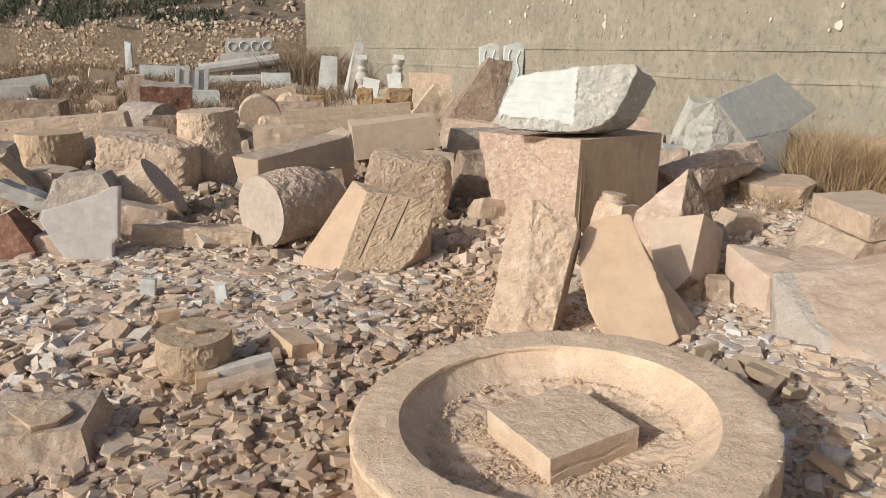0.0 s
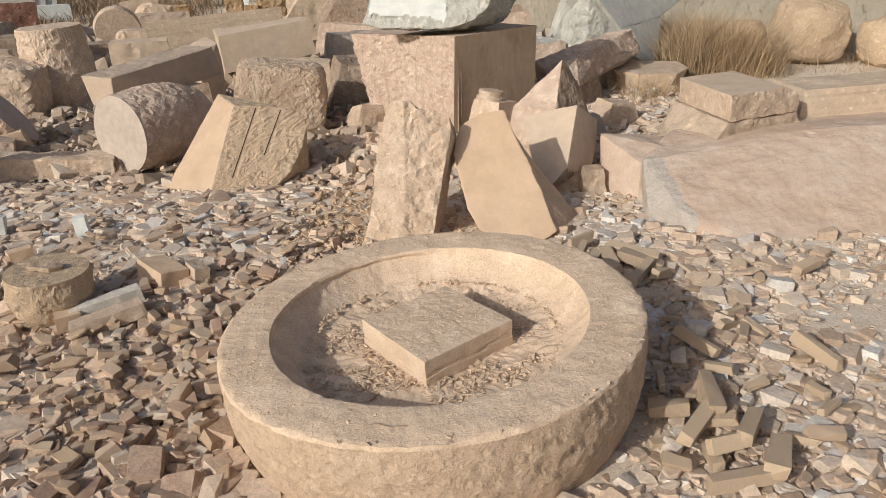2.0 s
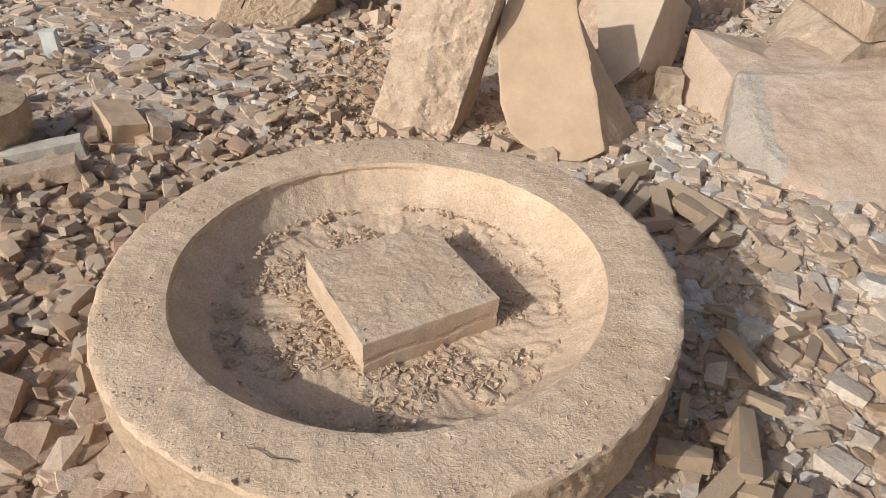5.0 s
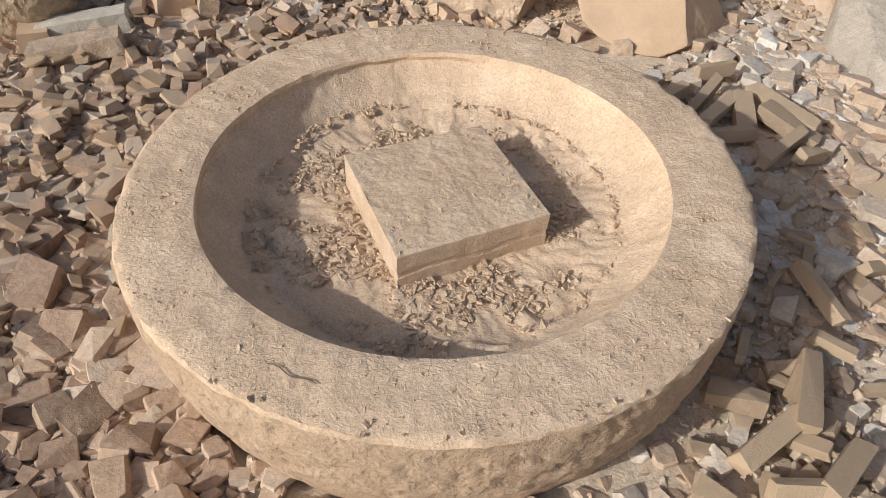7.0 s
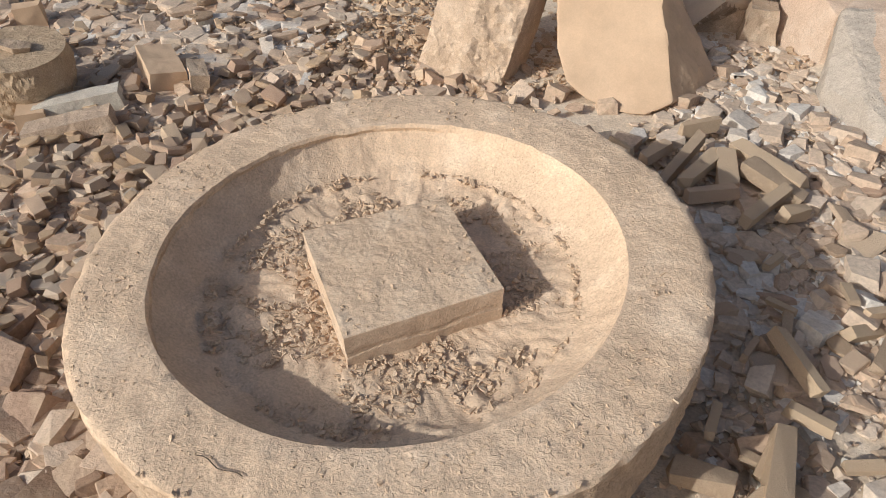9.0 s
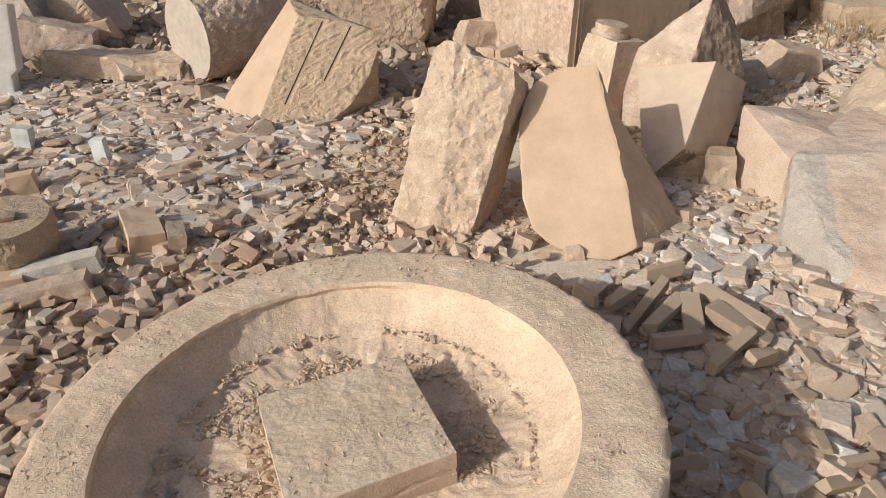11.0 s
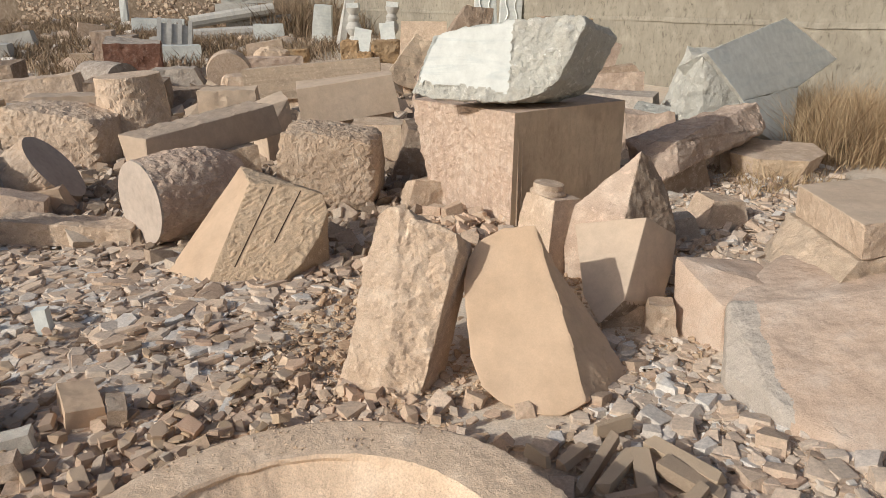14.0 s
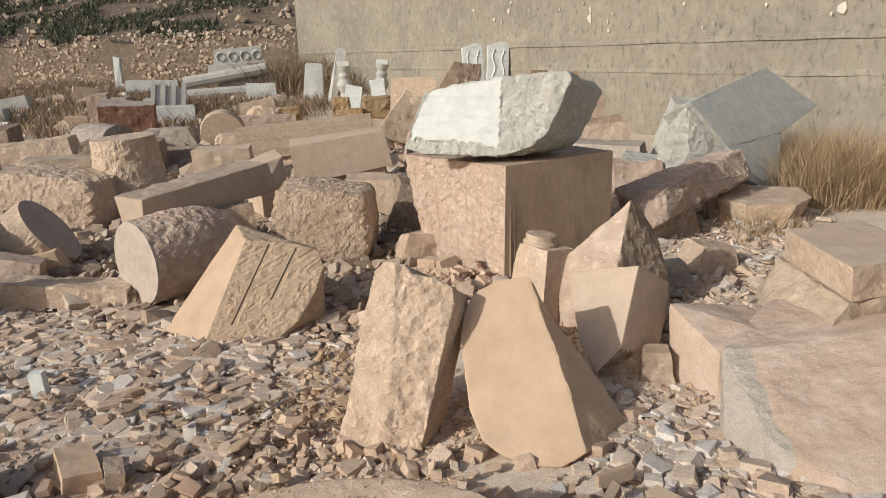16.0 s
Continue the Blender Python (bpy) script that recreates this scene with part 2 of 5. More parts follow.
STRAW = straw_mat("dry_grass", [(0.0, (0.22, 0.15, 0.09)), (0.4, (0.42, 0.30, 0.18)), (0.75, (0.56, 0.43, 0.28)), (1.0, (0.34, 0.24, 0.15))])
SCRUB = straw_mat("brown_scrub", [(0.0, (0.17, 0.12, 0.08)), (0.5, (0.30, 0.22, 0.15)), (0.85, (0.38, 0.29, 0.20)), (1.0, (0.20, 0.16, 0.10))])
GREENERY = straw_mat("dull_green_leaves", [(0.0, (0.05, 0.06, 0.04)), (0.6, (0.09, 0.11, 0.07)), (1.0, (0.16, 0.16, 0.11))])


def ground_mat():
    m = bpy.data.materials.new("dusty_ground")
    m.use_nodes = True
    nt = m.node_tree
    bs = nt.nodes["Principled BSDF"]
    tc = nt.nodes.new("ShaderNodeTexCoord")

    def tex(scale, detail=5.0):
        n = node(nt, "TexNoise", Scale=scale, Detail=detail, Roughness=0.65)
        nt.links.new(tc.outputs["Object"], n.inputs["Vector"])
        return n.outputs[0]

    a, b, c = tex(0.9), tex(9.0), tex(90.0, 4.0)
    col = mix(nt, ramp(nt, a, [(0.4, grey(0)), (0.62, grey(1))]), (0.66, 0.555, 0.445), (0.71, 0.63, 0.535))
    col = mix(nt, ramp(nt, b, [(0.45, grey(0)), (0.7, grey(0.6))]), col, (0.54, 0.42, 0.315))
    col = mix(nt, 1.0, col, ramp(nt, c, [(0.3, grey(0.80)), (0.7, grey(1.18))]), "MULTIPLY")
    nt.links.new(col, bs.inputs["Base Color"])
    bs.inputs["Roughness"].default_value = 0.95
    bs.inputs["Specular IOR Level"].default_value = 0.1
    b1 = node(nt, "Bump", Strength=0.5, Distance=0.02)
    nt.links.new(b, b1.inputs["Height"])
    b2 = node(nt, "Bump", Strength=0.6, Distance=0.005)
    nt.links.new(c, b2.inputs["Height"])
    nt.links.new(b1.outputs[0], b2.inputs["Normal"])
    nt.links.new(b2.outputs[0], bs.inputs["Normal"])
    return m


def wall_mat():
    """Old render on a yard wall: buff grey, blotched, with short vertical trowel pits."""
    m = bpy.data.materials.new("weathered_render")
    m.use_nodes = True
    nt = m.node_tree
    bs = nt.nodes["Principled BSDF"]
    tc = nt.nodes.new("ShaderNodeTexCoord")
    mp = nt.nodes.new("ShaderNodeMapping")
    mp.inputs["Scale"].default_value = (8, 8, 4.2)
    nt.links.new(tc.outputs["Object"], mp.inputs["Vector"])
    pit = node(nt, "TexNoise", Scale=1.5, Detail=8.0, Roughness=0.75, Distortion=0.5)
    nt.links.new(mp.outputs[0], pit.inputs["Vector"])

    def tex(scale, detail=5.0):
        n = node(nt, "TexNoise", Scale=scale, Detail=detail, Roughness=0.65)
        nt.links.new(tc.outputs["Object"], n.inputs["Vector"])
        return n.outputs[0]

    a, b = tex(0.5), tex(3.0)
    col = mix(nt, ramp(nt, a, [(0.38, grey(0)), (0.64, grey(1))]), (0.28, 0.255, 0.21), (0.36, 0.33, 0.27))
    col = mix(nt, ramp(nt, b, [(0.50, grey(0)), (0.72, grey(0.7))]), col, (0.44, 0.40, 0.335))
    col = mix(nt, 1.0, col, ramp(nt, pit.outputs[0], [(0.34, grey(0.5)), (0.45, grey(0.95)), (0.7, grey(1.12))]), "MULTIPLY")
    nt.links.new(col, bs.inputs["Base Color"])
    bs.inputs["Roughness"].default_value = 0.95
    bs.inputs["Specular IOR Level"].default_value = 0.1
    b1 = node(nt, "Bump", Strength=0.7, Distance=0.03)
    nt.links.new(pit.outputs[0], b1.inputs["Height"])
    nt.links.new(b1.outputs[0], bs.inputs["Normal"])
    return m


GROUND = ground_mat()
RENDER_COAT = wall_mat()

# ---- shapes ----
rng = random.Random(7)


def rise(x, y):
    """Lie of the ground."""
    far = max(0.0, min(11.0, y - 12.5)) * 0.055 * max(0.0, min(1.0, -0.3 * x))
    return 0.05 + 0.045 * max(-1.5, min(2.0, x)) + 0.016 * max(-3.0, min(6.0, y - 2.0)) + far


def hexa(w, d, h, top=(1.0, 1.0), shift=(0.0, 0.0), jit=0.0, seed=0):
    """A block on its base, its top face scaled and shifted, its corners uneven."""
    r = random.Random(seed)
    bm = bmesh.new()
    vs = []
    for z, (sx, sy), (ox, oy) in ((0, (1, 1), (0, 0)), (h, top, shift)):
        for x, y in ((-1, -1), (1, -1), (1, 1), (-1, 1)):
            vs.append(bm.verts.new((x * w / 2 * sx + ox + r.uniform(-jit, jit), y * d / 2 * sy + oy + r.uniform(-jit, jit), z + r.uniform(-jit, jit))))
    for f in ((3, 2, 1, 0), (4, 5, 6, 7), (0, 1, 5, 4), (1, 2, 6, 5), (2, 3, 7, 6), (3, 0, 4, 7)):
        bm.faces.new([vs[i] for i in f])
    return bm


def prism(outline, depth, back=1.0, shift=(0.0, 0.0), lift=0.0):
    """An outline in x and z, front face at y = 0, carried back; the back face scaled about its base and shifted."""
    bm = bmesh.new()
    cx = sum(p[0] for p in outline) / len(outline)
    f = [bm.verts.new((x, 0, z)) for x, z in outline]
    b = [bm.verts.new((cx + (x - cx) * back + shift[0], depth, z * back + shift[1] + lift)) for x, z in outline]
    bm.faces.new(f)
    bm.faces.new(b[::-1])
    n = len(f)
    for i in range(n):
        bm.faces.new((f[(i + 1) % n], f[i], b[i], b[(i + 1) % n]))
    bmesh.ops.recalc_face_normals(bm, faces=bm.faces[:])
    return bm


def drum(radii, h, seg=40):
    """A turned shape on its base: radii from foot to head at even steps."""
    bm = bmesh.new()
    rings = []
    for k, r in enumerate(radii):
        z = h * k / (len(radii) - 1)
        rings.append([bm.verts.new((r * math.cos(2 * math.pi * i / seg), r * math.sin(2 * math.pi * i / seg), z)) for i in range(seg)])
    for a, b in zip(rings, rings[1:]):
        for i in range(seg):
            bm.faces.new((a[i], a[(i + 1) % seg], b[(i + 1) % seg], b[i]))
    bm.faces.new(rings[0][::-1])
    bm.faces.new(rings[-1])
    return bm


def solid(corners):
    """A block with flat faces between its corners."""
    bm = bmesh.new()
    for c in corners:
        bm.verts.new(c)
    out = bmesh.ops.convex_hull(bm, input=bm.verts[:])
    bmesh.ops.delete(bm, geom=[v for v in bm.verts if not v.link_faces], context="VERTS")
    bmesh.ops.dissolve_limit(bm, angle_limit=0.06, verts=bm.verts[:], edges=bm.edges[:])
    bmesh.ops.recalc_face_normals(bm, faces=bm.faces[:])
    return bm


def broken(x, y, corners):
    """A flat-faced stone from its corners in the yard, moved to stand about its own foot."""
    z = rise(x, y)
    return solid([(p - x, q - y, r - z) for p, q, r in corners])


def boulder(w, d, h, seed=0, square=0.35):
    """A rounded boulder, somewhat squared."""
    bm = bmesh.new()
    bmesh.ops.create_icosphere(bm, subdivisions=4, radius=1.0)
    for v in bm.verts:
        p = v.co.normalized()
        k = (1 - square) + square / max(abs(p.x), abs(p.y), abs(p.z))
        n = 1 + 0.10 * noise.noise(p * 1.3 + Vector((seed * 3.1, 0, 0)))
        v.co = Vector((p.x * w / 2, p.y * d / 2, p.z * h / 2)) * k * n * 0.9 + Vector((0, 0, h / 2 * 0.93))
    return bm


def weather(bm, cell, amp, freq=6.0, seed=0, bevel=0.01, sawn=(), keep=0.06, grooves=0.0, facet=0.8):
    """Chipped edges and rough faces; sawn: directions whose faces stay flat."""
    if bevel:
        sharp = [e for e in bm.edges if len(e.link_faces) == 2 and e.calc_face_angle(0) > 0.4]
        bmesh.ops.bevel(bm, geom=sharp, offset=bevel, segments=2, profile=0.6, affect="EDGES", clamp_overlap=True)
    bmesh.ops.triangulate(bm, faces=bm.faces[:])
    for _ in range(7):
        long = [e for e in bm.edges if e.calc_length() > cell]
        if not long:
            break
        bmesh.ops.subdivide_edges(bm, edges=long, cuts=1)
        bmesh.ops.triangulate(bm, faces=[f for f in bm.faces if len(f.verts) > 3])
    bm.normal_update()
    dirs = [Vector(s).normalized() for s in sawn]
    moves = []
    shift = Vector((seed * 7.3, seed * 3.7, seed * 5.1))
    for v in bm.verts:
        k = 1.0
        for f in v.link_faces:
            if any(f.normal.dot(s) > 0.88 for s in dirs):
                k = min(k, keep)
        p = v.co * freq + shift
        n = noise.fractal(p, 0.7, 2.1, 5) + 0.5 * abs(noise.noise(p * 2.3)) - 0.6 * abs(noise.noise(p * 4.1))
        cp = v.co * (freq * 0.9) + shift
        near = noise.voronoi(cp)[1][0]
        n += facet * (cp - near).dot(noise.cell_vector(near * 9.7) - Vector((0.5, 0.5, 0.5)))
        if grooves:
            n += grooves * math.sin(freq * 7 * (v.co.z + 0.35 * v.co.x + 0.1 * noise.noise(p * 0.7)))
        moves.append((v, v.normal * (n * amp * k)))
    for v, m in moves:
        v.co += m
    return bm


def mesh_from(bm, name, angle=0.5):
    bm.normal_update()
    for f in bm.faces:
        f.smooth = True
    for e in bm.edges:
        e.smooth = len(e.link_faces) == 2 and e.calc_face_angle(0) < angle
    me = bpy.data.meshes.new(name)
    bm.to_mesh(me)
    bm.free()
    return me


def second_face(me, second):
    """Give the faces that look along a direction a material of their own."""
    material, way, least = second
    me.materials.append(material)
    way = Vector(way).normalized()
    for p in me.polygons:
        if p.normal.dot(way) > least:
            p.material_index = 1


def thing(name, bm, material, m, label, category="stone block", group="", kind="", second=None, angle=0.34):
    me = mesh_from(bm, name, angle)
    me.materials.append(material)
    if second:
        second_face(me, second)
    ob = new(name, me)
    ob.matrix_basis = m
    return tagged(ob, label, category, group, kind)


def split_thing(name, bm, m, label, category, sides, angle=0.34):
    """One stone whose faces fall into named parts. sides: name, material, label and a test on a face."""
    whole = mesh_from(bm, name, angle)
    ob = base(name, m, label, category)
    left = set(range(len(whole.polygons)))
    for title, material, note, test in sides:
        mine = [i for i in sorted(left) if test(whole.polygons[i])]
        left -= set(mine)
        bm = bmesh.new()
        bm.from_mesh(whole)
        bm.faces.ensure_lookup_table()
        keep = set(mine)
        bmesh.ops.delete(bm, geom=[f for f in bm.faces if f.index not in keep], context="FACES")
        me = bpy.data.meshes.new(title)
        bm.to_mesh(me)
        bm.free()
        me.materials.append(material)
        child = new(title, me)
        child.parent = ob
        tagged(child, note)
    return ob


def part(name, bm, material, parent, label="", m=None, second=None):
    me = mesh_from(bm, name)
    me.materials.append(material)
    if second:
        second_face(me, second)
    ob = new(name, me)
    ob.parent = parent
    if m is not None:
        ob.matrix_basis = m
    return tagged(ob, label)


def at(x, y, dz=0.0, rx=0, ry=0, rz=0):
    """A pose on the ground."""
    return pose(x, y, rise(x, y) + dz, rx, ry, rz)


def base(name, m, label, category, group="", kind=""):
    ob = new(name)
    ob.empty_display_size = 0.1
    ob.matrix_basis = m
    return tagged(ob, label, category, group, kind)


# ---- loose stone ----
def chip(kind, r):
    """Corner points and faces of one broken piece about 1 across."""
    if kind == "cube":
        v = [(x * 0.5 * r.uniform(0.60, 1.1), y * 0.40 * r.uniform(0.6, 1.15), z * 0.33 * r.uniform(0.66, 1.2)) for x in (-1, 1) for y in (-1, 1) for z in (-1, 1)]
    elif kind == "stick":
        k = r.uniform(0.6, 1.3)
        v = [(x * 0.5 * r.uniform(0.82, 1.06), y * 0.17 * k * r.uniform(0.78, 1.15), z * 0.12 * r.uniform(0.8, 1.15)) for x in (-1, 1) for y in (-1, 1) for z in (-1, 1)]
    else:
        n = r.choice((4, 5, 5, 6))
        thick = r.uniform(0.05, 0.14)
        a0 = r.uniform(0, 6.28)
        asp = r.uniform(0.5, 0.95)
        pts = [(0.5 * r.uniform(0.6, 1.15) * math.cos(a0 + 6.283 * (i + r.uniform(-0.25, 0.25)) / n), 0.5 * asp * r.uniform(0.6, 1.15) * math.sin(a0 + 6.283 * (i + r.uniform(-0.25, 0.25)) / n)) for i in range(n)]
        v = [(x + r.uniform(-0.06, 0.06), y + r.uniform(-0.06, 0.06), -thick * r.uniform(0.7, 1.2)) for x, y in pts] + [(x * 0.88 + r.uniform(-0.07, 0.07), y * 0.88 + r.uniform(-0.07, 0.07), thick * r.uniform(0.6, 1.25)) for x, y in pts]
        f = [list(range(n))[::-1], list(range(n, 2 * n))] + [[i, (i + 1) % n, n + (i + 1) % n, n + i] for i in range(n)]
        return v, f
    return v, [[0, 1, 3, 2], [4, 6, 7, 5], [0, 4, 5, 1], [2, 3, 7, 6], [0, 2, 6, 4], [1, 5, 7, 3]]


def worn(kind, r):
    """The same with its edges broken off, for the larger pieces."""
    if kind == "shard":
        n = r.choice((4, 5, 5, 6, 7))
        thick, a0, asp = r.uniform(0.045, 0.12), r.uniform(0, 6.28), r.uniform(0.5, 0.95)
        pts = [(0.5 * r.uniform(0.72, 1.1) * math.cos(a0 + 6.283 * (i + q) / n), 0.5 * asp * r.uniform(0.72, 1.1) * math.sin(a0 + 6.283 * (i + q) / n)) for i in range(n) for q in (r.uniform(-0.25, 0.25),)]
        tilt = r.uniform(-0.12, 0.12)
        v = []
        for z, k in ((-1.0, 0.80), (-0.6, 0.98), (0.62, 0.96), (1.0, 0.82)):
            v += [(x * k + r.uniform(-0.02, 0.02), y * k + r.uniform(-0.02, 0.02), z * thick * r.uniform(0.9, 1.1) + tilt * x) for x, y in pts]
        f = [list(range(n))[::-1], list(range(3 * n, 4 * n))]
        for k in range(3):
            f += [[k * n + i, k * n + (i + 1) % n, (k + 1) * n + (i + 1) % n, (k + 1) * n + i] for i in range(n)]
        return v, f
    v, _ = chip(kind, r)
    bm = bmesh.new()
    for p in v:
        for k in range(3):
            w = [c * r.uniform(0.97, 1.0) for c in p]
            w[k] *= r.uniform(0.76, 0.92)
            bm.verts.new(w)
    bmesh.ops.convex_hull(bm, input=bm.verts[:])
    bmesh.ops.delete(bm, geom=[q for q in bm.verts if not q.link_faces], context="VERTS")
    bm.verts.index_update()
    out = [tuple(q.co) for q in bm.verts], [[q.index for q in f.verts] for f in bm.faces]
    bm.free()
    return out


WORN = {k: [worn(k, random.Random(300 + i)) for i in range(40)] for k in ("cube", "stick", "shard")}
PROTO = {k: [chip(k, random.Random(100 + i)) for i in range(40)] for k in ("cube", "stick", "shard")}


def in_basin(x, y, r=0.64):
    return (x - 0.42) ** 2 + (y - 2.16) ** 2 < r * r


def scatter(name, spots, material, label, category="rubble"):
    """Many loose pieces in one heap. spots: kind, x, y, z, size, tilt, seed."""
    verts, faces, start = [], [], 0
    for kind, x, y, z, size, tilt, seed in spots:
        r = random.Random(seed)
        v, f = r.choice((WORN if size > 0.04 else PROTO)[kind])
        m = (Matrix.Translation((x, y, z)) @ Euler((r.gauss(0, tilt), r.gauss(0, tilt), r.uniform(0, 6.283))).to_matrix().to_4x4()) @ Matrix.Diagonal((size, size * r.uniform(0.75, 1.25), size * r.uniform(0.8, 1.3), 1))
        verts += [tuple(m @ Vector(p)) for p in v]
        faces += [[i + start for i in q] for q in f]
        start += len(v)
    me = bpy.data.meshes.new(name)
    me.from_pydata(verts, [], faces)
    me.materials.append(material)
    me.update()
    return tagged(new(name, me), label, category, "", "stuff")


def zone(count, x0, x1, y0, y1, kinds, s0, s1, tilt, lift, seed, mask=None, fade=0.25):
    """Spots for loose pieces over a stretch of ground, thinner at its borders."""
    r = random.Random(seed)
    out = []
    for i in range(count):
        x, y = r.uniform(x0 - fade, x1 + fade), r.uniform(y0 - fade, y1 + fade)
        edge = min((x - x0 + fade), (x1 + fade - x), (y - y0 + fade), (y1 + fade - y)) / (2 * fade)
        if edge < r.random() or in_basin(x, y) or (mask and not mask(x, y)):
            continue
        s = s0 + (s1 - s0) * r.random() ** 2.0
        heap = 0.5 + 0.5 * noise.noise(Vector((x * 1.4, y * 1.4, seed)))
        out.append((r.choice(kinds), x, y, rise(x, y) + lift * heap * r.random() + s * 0.08, s, tilt, r.randrange(10 ** 6)))
    return out

# ---- ground ----
def ground():
    xs = [-90, -60, -40, -30, -24, -19, -15, -12, -10, -8.5] + [-7.5 + 0.12 * i for i in range(122)] + [8, 10, 13, 18, 25, 40, 60, 90]
    ys = [-60, -30, -15, -8, -4, -2] + [-1 + 0.12 * i for i in range(120)] + [14, 15, 16, 17.5, 19, 21, 23, 25, 28, 32, 40, 60, 90]
    bm = bmesh.new()
    grid = []
    for y in ys:
        row = []
        for x in xs:
            z = rise(x, y) + 0.022 * noise.fractal(Vector((x * 1.7, y * 1.7, 3)), 1.0, 2.0, 3)
            if in_basin(x, y, 0.6):
                z -= 0.04
            row.append(bm.verts.new((x, y, z)))
        grid.append(row)
    for a, b in zip(grid, grid[1:]):
        for i in range(len(xs) - 1):
            bm.faces.new((a[i], a[i + 1], b[i + 1], b[i]))
    return thing("ground", bm, GROUND, Matrix(), "dusty tan ground of a stone yard strewn with waste", "ground", "", "structure")


ground()

# ---- the yard wall and the rubble bank behind ----
WALL_AT, WALL_DIR = Vector((1.22, 13.0, 0)), Vector((-0.68, 0.733, 0)).normalized()
WALL_M = Matrix(((WALL_DIR.x, -WALL_DIR.y, 0, WALL_AT.x), (WALL_DIR.y, WALL_DIR.x, 0, WALL_AT.y), (0, 0, 1, 0), (0, 0, 0, 1)))
# along the wall: local x towards its far end, local y to the yard's side (negative is behind)


def yard_wall():
    bm = bmesh.new()
    long = (-22.0, 15.7)
    bmesh.ops.create_cube(bm, size=1.0, matrix=Matrix.Translation(((long[0] + long[1]) / 2, -0.2, 1.9)) @ Matrix.Diagonal((long[1] - long[0], 0.4, 4.2, 1)))
    bmesh.ops.subdivide_edges(bm, edges=[e for e in bm.edges if e.calc_length() > 10], cuts=120)
    for v in bm.verts:
        if v.co.y > -0.3:
            v.co.y += 0.02 * noise.noise(Vector((v.co.x * 0.8, v.co.z, 0)))
    wall = thing("wall_east", bm, RENDER_COAT, WALL_M, "weathered buff rendered yard wall with two string ledges", "wall", "", "structure")
    for z, h, out in ((1.60, 0.06, 0.022), (1.17, 0.05, 0.014)):
        bm = bmesh.new()
        r = random.Random(int(z * 100))
        prev = None
        for i in range(151):
            x = long[0] + (long[1] - long[0]) * i / 150
            dz = 0.018 * noise.noise(Vector((x * 0.9, z * 5, 0))) + r.uniform(-0.005, 0.005)
            o = out * (0.75 + 0.4 * r.random())
            ring = [bm.verts.new(p) for p in ((x, 0.0, z + dz - h / 2), (x, o, z + dz - h / 2), (x, o * 0.8, z + dz + h / 2), (x, 0.0, z + dz + h / 2 + 0.02))]
            if prev:
                for k in range(3):
                    bm.faces.new((prev[k], prev[k + 1], ring[k + 1], ring[k]))
            prev = ring
        bmesh.ops.recalc_face_normals(bm, faces=bm.faces[:])
        part("ledge", bm, RENDER_COAT, wall, "uneven rendered ledge along the wall")
    r = random.Random(5)
    for i in range(34):
        s = r.uniform(0.015, 0.05) * (1.8 if i % 9 == 0 else 1.0)
        tall = r.uniform(0.8, 1.9)
        n = 7
        pts = [(s * r.uniform(0.3, 1.0) * math.cos(6.283 * k / n), s * tall * r.uniform(0.3, 1.0) * math.sin(6.283 * k / n)) for k in range(n)]
        bm = prism(pts, 0.04)
        part("exposed_stone", bm, DUSTWHITE, wall, "pale stone showing through the render", pose(r.uniform(-3.5, 5.0), 0.03, r.uniform(1.72, 2.5), 0, 0, 180))
    return wall


yard_wall()


